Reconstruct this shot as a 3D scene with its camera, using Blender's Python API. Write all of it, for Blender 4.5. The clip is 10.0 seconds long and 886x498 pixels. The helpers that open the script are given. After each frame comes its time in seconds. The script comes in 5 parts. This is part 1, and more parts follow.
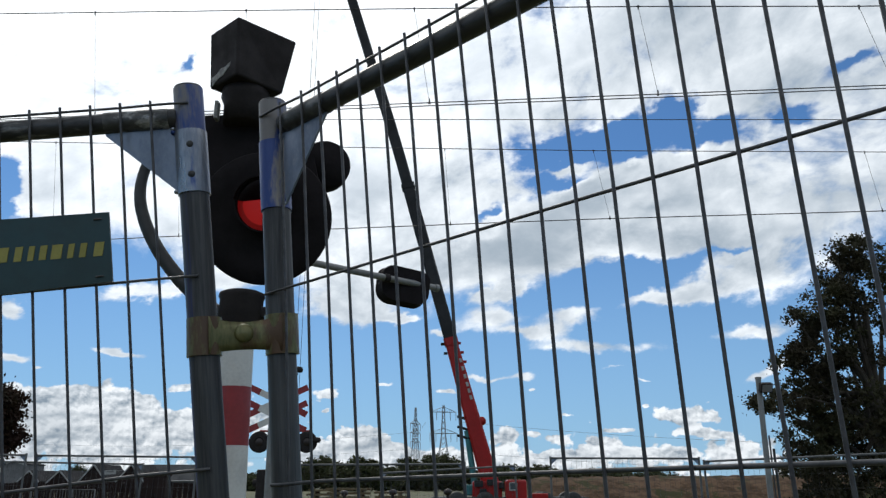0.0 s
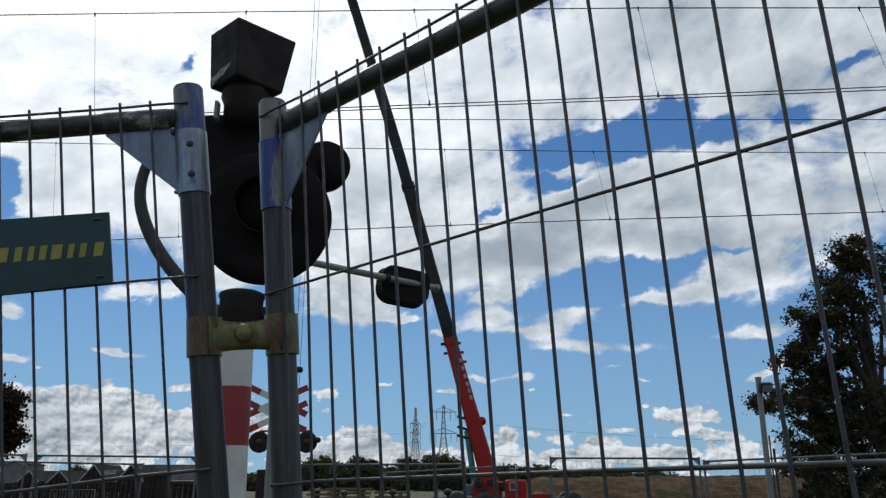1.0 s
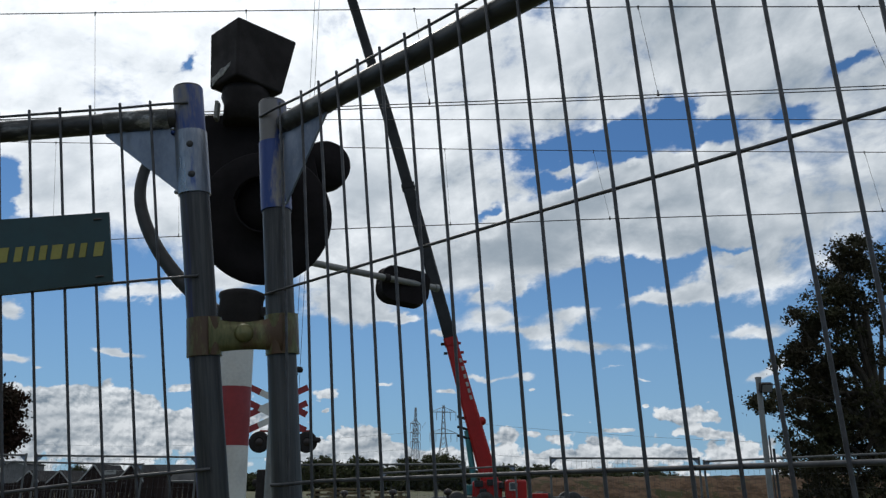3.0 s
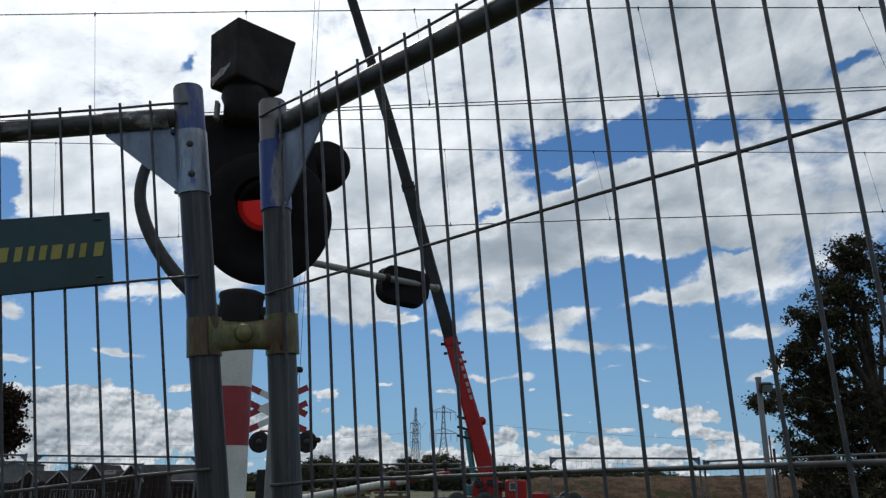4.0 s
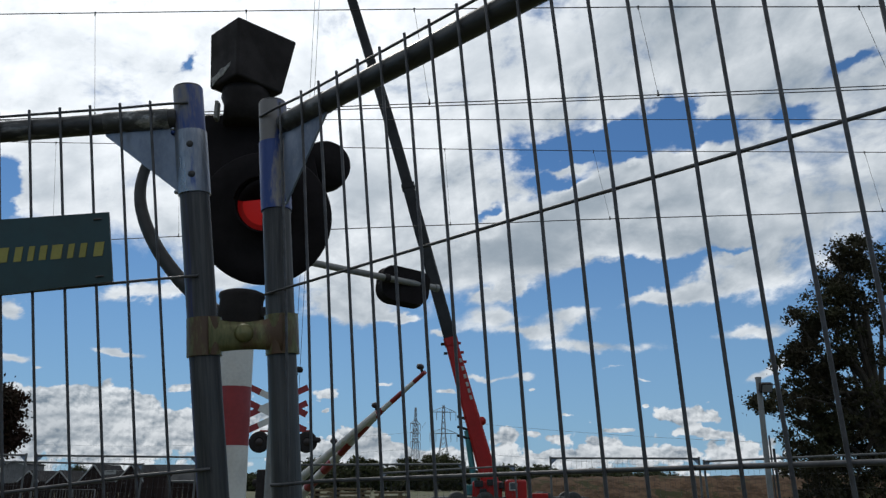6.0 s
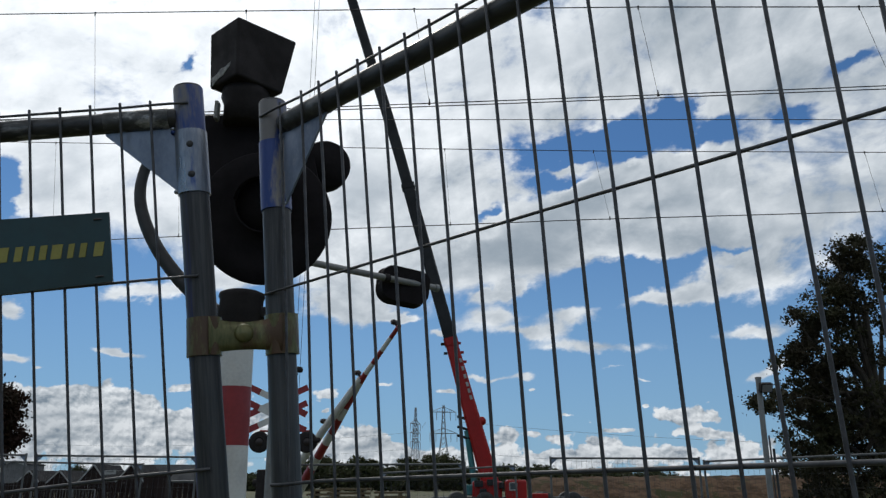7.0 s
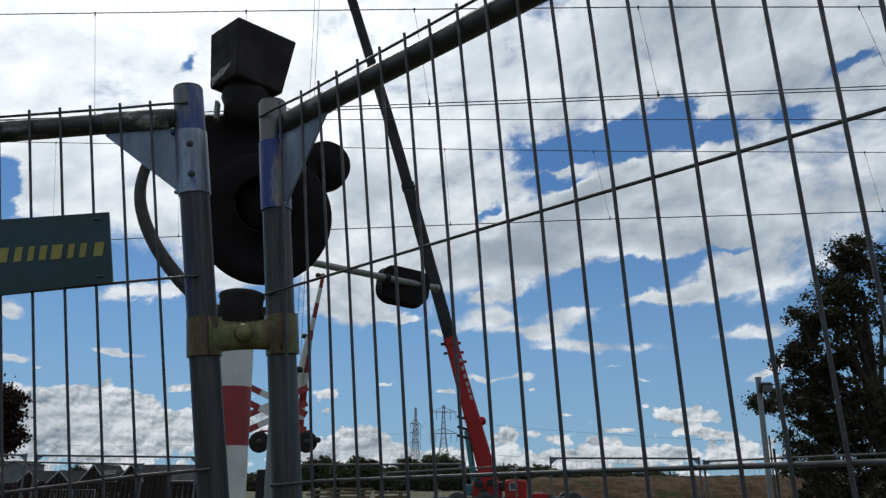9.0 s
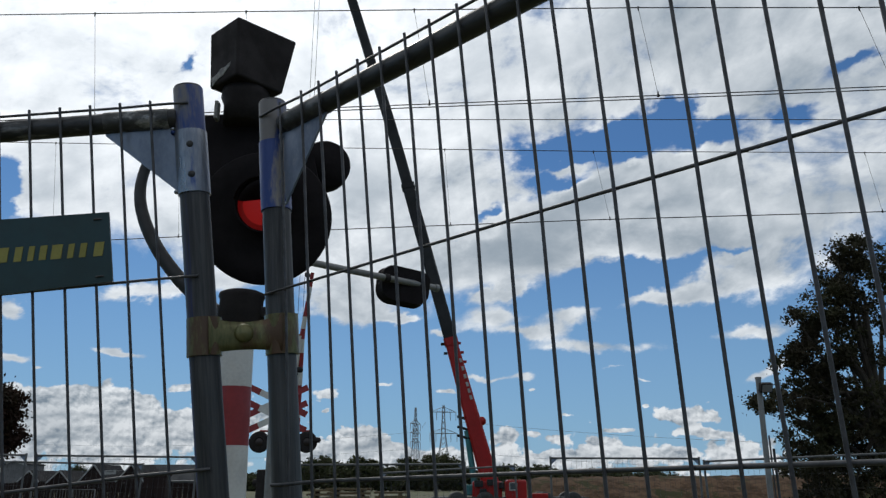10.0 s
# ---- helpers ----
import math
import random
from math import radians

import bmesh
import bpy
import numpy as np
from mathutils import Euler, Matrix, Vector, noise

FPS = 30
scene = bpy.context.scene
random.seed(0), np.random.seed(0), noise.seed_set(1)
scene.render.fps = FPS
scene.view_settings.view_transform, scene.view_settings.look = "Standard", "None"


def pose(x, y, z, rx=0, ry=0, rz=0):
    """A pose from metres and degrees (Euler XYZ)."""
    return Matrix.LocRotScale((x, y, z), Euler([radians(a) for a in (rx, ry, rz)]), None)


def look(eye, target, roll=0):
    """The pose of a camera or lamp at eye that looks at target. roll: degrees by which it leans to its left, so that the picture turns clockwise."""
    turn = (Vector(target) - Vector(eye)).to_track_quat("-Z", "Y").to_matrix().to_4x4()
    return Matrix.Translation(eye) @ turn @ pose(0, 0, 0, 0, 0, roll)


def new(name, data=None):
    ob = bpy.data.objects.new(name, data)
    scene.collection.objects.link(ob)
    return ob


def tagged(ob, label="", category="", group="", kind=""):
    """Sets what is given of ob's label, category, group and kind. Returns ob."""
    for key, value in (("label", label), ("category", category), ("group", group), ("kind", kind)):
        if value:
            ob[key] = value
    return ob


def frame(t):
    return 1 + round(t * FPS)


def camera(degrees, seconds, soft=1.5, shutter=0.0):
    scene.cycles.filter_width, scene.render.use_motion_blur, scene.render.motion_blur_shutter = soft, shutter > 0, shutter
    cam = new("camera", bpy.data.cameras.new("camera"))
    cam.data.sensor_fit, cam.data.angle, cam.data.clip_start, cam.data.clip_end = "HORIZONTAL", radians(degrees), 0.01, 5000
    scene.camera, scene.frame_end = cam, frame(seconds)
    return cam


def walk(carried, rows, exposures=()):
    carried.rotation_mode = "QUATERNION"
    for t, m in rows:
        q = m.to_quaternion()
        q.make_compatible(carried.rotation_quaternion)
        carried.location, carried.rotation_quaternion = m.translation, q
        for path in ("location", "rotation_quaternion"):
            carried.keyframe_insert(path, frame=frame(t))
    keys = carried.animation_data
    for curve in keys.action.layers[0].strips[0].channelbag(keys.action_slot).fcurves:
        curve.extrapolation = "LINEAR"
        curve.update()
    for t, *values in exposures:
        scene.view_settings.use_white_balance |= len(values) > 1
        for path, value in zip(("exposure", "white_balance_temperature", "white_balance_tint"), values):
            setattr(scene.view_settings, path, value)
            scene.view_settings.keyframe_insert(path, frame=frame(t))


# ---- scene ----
cam = camera(58.96, 10.0, soft=1.35)
EYE = (0.0, 0.0, 1.45)
walk(cam, [(0.0, pose(*EYE, 106.8, 0, 0)), (10.0, pose(*EYE, 106.8, 0, 0))],
     exposures=[(0.0, 0.36), (0.5, 0.18), (1.0, 0.08), (1.6, 0.03), (2.5, 0.0), (10.0, 0.0)])

# ---------------------------------------------------------------- world and sun
SUN_AZ, SUN_EL = -24.0, 47.0
# clouds and gaps of the sky: azimuth, elevation, half widths, tilt (degrees), weight
HIGH_CLOUDS = [
    (9.5, 22.6, 2.60, 0.36, 4, 0.55), (14.5, 22.4, 1.17, 0.48, 10, 0.50), (16.8, 24.7, 0.66, 1.01, 24, 0.35), (22.2, 13.9, 4.77, 1.83, 1, 0.85), (16.3, 12.7, 3.71, 0.59, 4, 0.85), (22.1, 10.0, 2.69, 0.45, 2, 0.80),
    (5.0, 15.9, 7.04, 1.89, 3, 0.75), (13.0, 17.0, 4.93, 1.53, -10, 0.50), (-6.2, 16.3, 4.68, 3.90, 2, 0.80), (-7.1, 12.3, 3.11, 1.30, 2, 0.95), (-21.6, 12.8, 4.04, 0.61, 7, 0.80), (-27.6, 20.2, 1.40, 2.92, 9, 0.40),
    (-16.2, 14.2, 2.95, 1.27, 4, 0.90), (11.4, 20.4, 3.81, 0.89, 14, 0.45), (-28.7, 18.0, 0.88, 0.44, 36, 0.50), (-1.0, 15.6, 2.57, 2.06, 0, 0.40)]
HIGH_GAPS = [
    (11.3, 23.7, 5.40, 0.96, 0, 1.15), (15.5, 24.7, 2.52, 1.02, 16, 0.90), (18.5, 25.6, 1.39, 0.77, 29, 0.90), (20.7, 23.8, 1.98, 0.61, 4, 0.75), (7.5, 21.8, 1.31, 1.54, -27, 0.55), (3.8, 19.5, 1.13, 0.41, 29, 0.75),
    (9.5, 21.4, 1.55, 0.49, 9, 0.60), (1.3, 17.5, 1.99, 0.29, 14, 0.50), (30.9, 26.8, 1.44, 0.48, 5, 0.62), (26.1, 24.0, 1.32, 0.44, -0, 0.50), (-30.9, 19.0, 0.85, 1.77, 19, 1.05), (16.1, 14.9, 3.76, 0.71, 4, 0.85),
    (11.8, 13.9, 1.84, 1.37, -3, 0.75), (-20.1, 28.7, 0.37, 0.52, -22, 0.50), (-4.0, 15.9, 1.28, 0.29, 11, 0.45), (20.8, 15.6, 1.88, 0.19, 5, 0.40)]
MID_CLOUDS = [
    (4.1, 13.4, 2.19, 0.49, 11, 0.90), (3.8, 11.8, 2.60, 0.74, 4, 1.00), (9.4, 11.7, 2.46, 0.89, 10, 0.95), (11.1, 9.6, 5.01, 0.64, -4, 1.00), (6.1, 10.8, 2.48, 0.33, -1, 0.60), (-3.5, 11.7, 1.42, 0.29, 1, 0.80),
    (-0.2, 10.6, 1.09, 0.33, 20, 0.70), (-29.4, 10.8, 1.09, 0.61, -10, 1.00), (-22.4, 8.5, 1.63, 0.30, -5, 0.95), (-28.7, 7.9, 1.08, 0.35, -1, 0.95), (-27.2, 7.3, 0.29, 0.14, 18, 0.80), (3.1, 7.4, 2.13, 0.24, -0, 0.75),
    (6.1, 7.6, 0.98, 0.28, -1, 0.75), (12.2, 8.0, 1.50, 0.16, -2, 0.75), (14.3, 7.2, 0.85, 0.12, -7, 0.70), (21.9, 7.1, 1.42, 0.45, 23, 0.80)]
LOW_CLOUDS = [
    (-18.3, 6.3, 1.18, 0.30, 10, 0.90), (-8.4, 6.2, 0.88, 0.43, 1, 1.00), (-8.4, 5.1, 0.36, 0.16, 1, 0.70), (-4.3, 7.0, 0.90, 0.16, 5, 0.80), (0.2, 6.6, 0.98, 0.20, -2, 0.85), (6.6, 6.7, 0.24, 0.16, -1, 0.80),
    (8.7, 4.8, 0.40, 0.10, -6, 0.70), (-5.8, 3.4, 1.51, 0.86, 0, 0.90), (-3.4, 2.0, 4.78, 0.62, 0, 0.70), (4.3, 3.4, 0.96, 0.66, -0, 0.80), (6.3, 3.4, 0.80, 0.23, -5, 0.75), (8.2, 3.2, 0.79, 0.35, -0, 0.80),
    (11.0, 3.0, 1.47, 0.38, 4, 0.75), (12.5, 3.8, 1.00, 0.19, -1, 0.70), (17.1, 4.5, 2.30, 0.57, -7, 0.95), (8.6, 1.8, 6.64, 0.57, -0, 0.70)]
BANK_CLOUDS = [
    (-25.3, 5.6, 1.84, 0.86, 6, 0.90), (-28.3, 5.7, 1.01, 0.70, -18, 0.80), (-22.0, 5.3, 2.10, 0.81, -10, 0.90), (-27.1, 4.0, 3.21, 1.12, 2, 0.85), (-23.4, 3.2, 6.79, 1.43, 1, 1.00), (-17.8, 4.2, 1.65, 0.67, 11, 0.80),
    (18.1, 3.4, 2.11, 0.30, -1, 0.75), (13.2, 2.2, 3.03, 0.38, -1, 0.60), (20.2, 2.3, 1.76, 0.65, 9, 0.70), (-23.1, 6.6, 0.56, 0.29, 42, 0.60), (14.2, 5.2, 0.27, 0.12, -1, 0.60), (-12.9, 4.1, 2.31, 1.15, 1, 0.50),
    (-5.3, 2.3, 2.78, 0.54, 0, 0.50), (-8.9, 2.3, 1.56, 0.54, 0, 0.40), (23.3, 7.9, 0.70, 0.37, 17, 0.40)]
CLOUD_GREYS = [
    (28.5, 18.4, 4.08, 1.53, -1, 0.85), (-6.3, 21.1, 3.05, 1.84, 2, 0.75), (-20.4, 17.4, 1.15, 0.93, 6, 0.55), (18.0, 30.9, 12.77, 2.22, -3, 0.45), (21.7, 16.3, 5.61, 0.84, -2, 0.60), (22.2, 14.2, 2.57, 0.76, 3, 0.35),
    (13.0, 17.0, 2.47, 0.56, -4, 0.25), (27.5, 25.9, 4.72, 1.29, -2, 0.50), (3.1, 29.4, 6.46, 2.36, 19, 0.45), (-23.6, 29.6, 2.36, 1.08, -9, 0.12), (15.2, 19.1, 3.67, 0.48, 1, 0.30), (-23.8, 4.3, 4.07, 0.18, 2, 0.50),
    (-24.0, 3.0, 5.04, 0.18, 1, 0.40), (-5.8, 2.6, 2.38, 0.23, 0, 0.45), (17.1, 4.0, 1.85, 0.15, -1, 0.45)]


class Nodes:
    """Short hand for a node tree."""

    def __init__(self, tree):
        self.t = tree
        tree.nodes.clear()

    def add(self, kind):
        return self.t.nodes.new(kind)

    def put(self, socket, v):
        if isinstance(v, bpy.types.NodeSocket):
            self.t.links.new(v, socket)
        else:
            socket.default_value = v

    def math(self, op, a, b=0.0, c=0.0, clamp=False):
        n = self.add("ShaderNodeMath")
        n.operation, n.use_clamp = op, clamp
        for s, v in zip(n.inputs, (a, b, c)):
            self.put(s, v)
        return n.outputs[0]

    def vec(self, op, a, b=(0, 0, 0)):
        n = self.add("ShaderNodeVectorMath")
        n.operation = op
        self.put(n.inputs[0], a)
        self.put(n.inputs[1], b)
        return n.outputs["Value"] if op in ("LENGTH", "DOT_PRODUCT", "DISTANCE") else n.outputs[0]

    def xyz(self, x, y, z=0.0):
        n = self.add("ShaderNodeCombineXYZ")
        for s, v in zip(n.inputs, (x, y, z)):
            self.put(s, v)
        return n.outputs[0]

    def noise(self, v, scale, detail=6.0, rough=0.55, lac=2.1, distort=0.0):
        n = self.add("ShaderNodeTexNoise")
        self.put(n.inputs["Vector"], v)
        for k, x in (("Scale", scale), ("Detail", detail), ("Roughness", rough), ("Lacunarity", lac), ("Distortion", distort)):
            n.inputs[k].default_value = x
        return n.outputs[0]

    def puffs(self, v, scale, detail=3.0, rough=0.5):
        n = self.add("ShaderNodeTexVoronoi")
        n.voronoi_dimensions, n.feature, n.normalize = "2D", "F1", True
        self.put(n.inputs["Vector"], v)
        for k, x in (("Scale", scale), ("Detail", detail), ("Roughness", rough), ("Lacunarity", 2.3)):
            n.inputs[k].default_value = x
        return n.outputs["Distance"]

    def ramp(self, v, lo, hi, a=0.0, b=1.0, smooth=True):
        n = self.add("ShaderNodeMapRange")
        n.interpolation_type = "SMOOTHSTEP" if smooth else "LINEAR"
        for s, x in zip(n.inputs, (v, lo, hi, a, b)):
            self.put(s, x)
        return n.outputs[0]

    def mix(self, fac, a, b, blend="MIX"):
        n = self.add("ShaderNodeMix")
        n.data_type, n.blend_type = "RGBA", blend
        self.put(n.inputs[0], fac)
        self.put(n.inputs[6], a if isinstance(a, bpy.types.NodeSocket) else (*a, 1))
        self.put(n.inputs[7], b if isinstance(b, bpy.types.NodeSocket) else (*b, 1))
        return n.outputs[2]


def build_world():
    world = bpy.data.worlds.new("sky")
    scene.world = world
    world.use_nodes = True
    g = Nodes(world.node_tree)
    ray = g.add("ShaderNodeTexCoord").outputs["Generated"]
    sep = g.add("ShaderNodeSeparateXYZ")
    g.put(sep.inputs[0], ray)
    az = g.math("MULTIPLY", g.math("ARCTAN2", sep.outputs[0], sep.outputs[1]), 57.2958)
    el = g.math("MULTIPLY", g.math("ARCSINE", sep.outputs[2]), 57.2958)
    sky = g.add("ShaderNodeTexSky")
    sky.sky_type, sky.sun_disc = "NISHITA", False
    sky.sun_elevation, sky.sun_rotation = radians(SUN_EL), radians(SUN_AZ)
    sky.air_density, sky.dust_density, sky.ozone_density = 1.0, 0.15, 3.0
    blue = g.vec("MULTIPLY", sky.outputs[0], (0.032, 0.052, 0.070))

    low = g.ramp(el, 8.0, 5.5)
    tall = g.xyz(az, g.math("MULTIPLY", el, 1.3))
    wide = g.xyz(g.math("ADD", az, g.math("MULTIPLY", el, -0.25)), g.math("MULTIPLY", el, 1.45))

    def blend(f, a, c):
        n = g.add("ShaderNodeMix")
        n.data_type = "FLOAT"
        g.put(n.inputs[0], f)
        g.put(n.inputs[2], a)
        g.put(n.inputs[3], c)
        return n.outputs[0]

    def heaps(w, scale, detail):
        """Rounded cloud heads."""
        warp = g.vec("ADD", w, g.vec("MULTIPLY", g.xyz(g.noise(w, 0.9, 3.0), g.noise(g.vec("ADD", w, (40, 7, 0)), 0.9, 3.0)), (0.7, 0.7, 0)))
        return g.math("SUBTRACT", 1.0, g.math("MULTIPLY", g.puffs(warp, scale, detail, 0.5), 1.3))

    def density(v, w):
        big = g.math("ADD", g.math("MULTIPLY", g.noise(v, 0.11, 10.0, 0.60, 2.1, 0.35), 0.74), g.math("MULTIPLY", g.noise(v, 0.45, 7.0, 0.52, 2.1, 0.4), 0.26))
        small = g.math("ADD", g.math("MULTIPLY", g.noise(w, 0.22, 9.0, 0.56, 2.2, 0.1), 0.52), g.math("MULTIPLY", heaps(w, 0.7, 3.0), 0.48))
        return blend(low, big, small)

    # ragged outlines: the places are stirred at two scales before the clouds are laid out
    stir = g.vec("MULTIPLY", g.vec("SUBTRACT", g.xyz(g.noise(wide, 0.33, 4.0), g.noise(g.vec("ADD", wide, (31, 17, 0)), 0.33, 4.0)), (0.5, 0.5, 0)), (4.4, 3.0, 0))
    swirl = g.add("ShaderNodeSeparateXYZ")
    g.put(swirl.inputs[0], stir)
    calm = g.ramp(el, 5.0, 16.0, 0.40, 1.0)
    az2 = g.math("ADD", az, g.math("MULTIPLY", swirl.outputs[0], calm))
    el2 = g.math("ADD", el, g.math("MULTIPLY", swirl.outputs[1], calm))

    # ragged outlines: the places are stirred at two scales before the clouds are laid out
    stir = g.vec("MULTIPLY", g.vec("SUBTRACT", g.xyz(g.noise(wide, 0.33, 4.0), g.noise(g.vec("ADD", wide, (31, 17, 0)), 0.33, 4.0)), (0.5, 0.5, 0)), (4.4, 3.0, 0))
    swirl = g.add("ShaderNodeSeparateXYZ")
    g.put(swirl.inputs[0], stir)
    calm = g.ramp(el, 5.0, 16.0, 0.40, 1.0)
    az2 = g.math("ADD", az, g.math("MULTIPLY", swirl.outputs[0], calm))
    el2 = g.math("ADD", el, g.math("MULTIPLY", swirl.outputs[1], calm))

    # ragged outlines: the places are stirred at two scales before the clouds are laid out
    stir = g.vec("MULTIPLY", g.vec("SUBTRACT", g.xyz(g.noise(wide, 0.33, 4.0), g.noise(g.vec("ADD", wide, (31, 17, 0)), 0.33, 4.0)), (0.5, 0.5, 0)), (4.4, 3.0, 0))
    swirl = g.add("ShaderNodeSeparateXYZ")
    g.put(swirl.inputs[0], stir)
    calm = g.ramp(el, 5.0, 16.0, 0.40, 1.0)
    az2 = g.math("ADD", az, g.math("MULTIPLY", swirl.outputs[0], calm))
    el2 = g.math("ADD", el, g.math("MULTIPLY", swirl.outputs[1], calm))

    # ragged outlines: the places are stirred at two scales before the clouds are laid out
    stir = g.vec("MULTIPLY", g.vec("SUBTRACT", g.xyz(g.noise(wide, 0.33, 4.0), g.noise(g.vec("ADD", wide, (31, 17, 0)), 0.33, 4.0)), (0.5, 0.5, 0)), (4.4, 3.0, 0))
    swirl = g.add("ShaderNodeSeparateXYZ")
    g.put(swirl.inputs[0], stir)
    calm = g.ramp(el, 5.0, 16.0, 0.40, 1.0)
    az2 = g.math("ADD", az, g.math("MULTIPLY", swirl.outputs[0], calm))
    el2 = g.math("ADD", el, g.math("MULTIPLY", swirl.outputs[1], calm))

    def field(rows):
        total = None
        for a, e, ra, re, tilt, w in rows:
            c, s = math.cos(radians(tilt)), math.sin(radians(tilt))
            dx, dy = g.math("SUBTRACT", az2, a), g.math("SUBTRACT", el2, e)
            u = g.math("ADD", g.math("MULTIPLY", dx, c / ra), g.math("MULTIPLY", dy, s / ra))
            v = g.math("SUBTRACT", g.math("MULTIPLY", dy, c / re), g.math("MULTIPLY", dx, s / re))
            r2 = g.math("ADD", g.math("MULTIPLY", u, u), g.math("MULTIPLY", v, v))
            one = g.math("MULTIPLY", g.math("POWER", 2.718, g.math("MULTIPLY", r2, -0.8)), w)
            total = one if total is None else g.math("ADD", total, one)
        return total

    n0 = density(wide, tall)
    n1 = density(g.vec("ADD", wide, (-1.6, 2.8, 0.0)), g.vec("ADD", tall, (-0.22, 0.42, 0.0)))
    # broken cloud above a clear belt, cumulus over the horizon
    view = g.math("MULTIPLY", g.ramp(g.math("ABSOLUTE", az), 50.0, 34.0), g.ramp(el, 42.0, 34.0))
    laid = g.math("ADD", g.math("ADD", field(MID_CLOUDS), field(LOW_CLOUDS)), g.math("ADD", field(BANK_CLOUDS), field(HIGH_CLOUDS)))
    laid = g.math("MULTIPLY", g.math("SUBTRACT", laid, field(HIGH_GAPS)), view)
    belt = g.math("ADD", g.ramp(el, 12.5, 18.5, -0.46, 0.42), g.ramp(el, 3.5, 0.5, 0.0, 0.30))
    dens = g.math("ADD", g.math("MULTIPLY", g.math("SUBTRACT", n0, 0.5), blend(low, 1.9, 2.0)), g.math("ADD", laid, belt))
    mask = g.ramp(dens, blend(low, -0.06, -0.02), blend(low, 0.36, 0.14))
    thick = g.ramp(dens, 0.15, 1.0)
    grey = g.ramp(g.noise(g.vec("ADD", wide, (11.0, 3.0, 5.0)), 0.085, 6.0, 0.5), 0.36, 0.62)
    coarse = g.math("MULTIPLY", g.math("SUBTRACT", heaps(tall, 0.40, 0.0), heaps(g.vec("ADD", tall, (-0.30, 0.75, 0.0)), 0.40, 0.0)), 1.3)
    fine = g.math("MULTIPLY", g.math("SUBTRACT", heaps(tall, 1.0, 2.0), heaps(g.vec("ADD", tall, (-0.12, 0.28, 0.0)), 1.0, 2.0)), 1.7)
    relief = g.math("MULTIPLY", g.math("ADD", coarse, fine), g.math("MULTIPLY", low, 0.75))
    lit = g.math("ADD", g.math("ADD", g.math("MULTIPLY", g.math("SUBTRACT", n0, n1), blend(low, 2.4, 1.3)), blend(low, 0.60, 0.66)), relief, clamp=True)
    toward = Vector((math.sin(radians(SUN_AZ)) * math.cos(radians(SUN_EL)), math.cos(radians(SUN_AZ)) * math.cos(radians(SUN_EL)), math.sin(radians(SUN_EL))))
    sunward = g.vec("DOT_PRODUCT", ray, tuple(toward))
    glow = g.ramp(sunward, 0.78, 0.98, 0.0, 0.42)
    dull = g.math("ADD", g.math("MULTIPLY", g.math("MULTIPLY", thick, grey), blend(low, 0.8, 0.4)), g.math("MULTIPLY", field(CLOUD_GREYS), g.math("ADD", n0, 0.3)), clamp=True)
    shade = g.math("MULTIPLY", lit, g.math("SUBTRACT", 1.0, dull))
    cloud = g.mix(shade, (0.230, 0.293, 0.36), (0.87, 0.915, 0.955))
    cloud = g.vec("ADD", cloud, g.xyz(glow, glow, glow))
    far = g.ramp(el, 9.0, 3.0, 1.0, 0.82)
    cloud = g.vec("MULTIPLY", cloud, g.xyz(far, far, far))
    # haze whitens the last degrees above the horizon
    haze = g.ramp(el, 24.0, -1.0, 0.06, 0.72)
    blue = g.mix(haze, blue, (0.235, 0.395, 0.59))
    col = g.mix(mask, blue, cloud)
    bg = g.add("ShaderNodeBackground")
    g.put(bg.inputs[0], col)
    bg.inputs[1].default_value = 1.0
    g.t.links.new(bg.outputs[0], g.add("ShaderNodeOutputWorld").inputs[0])


build_world()
sun = new("sun", bpy.data.lights.new("sun", "SUN"))
sun.data.energy, sun.data.angle, sun.data.color = 1.0, radians(6.0), (1.0, 0.95, 0.86)
_e, _a = radians(SUN_EL), radians(SUN_AZ)
sun.matrix_world = look((60 * math.sin(_a) * math.cos(_e), 60 * math.cos(_a) * math.cos(_e), 60 * math.sin(_e)), (0, 0, 0))


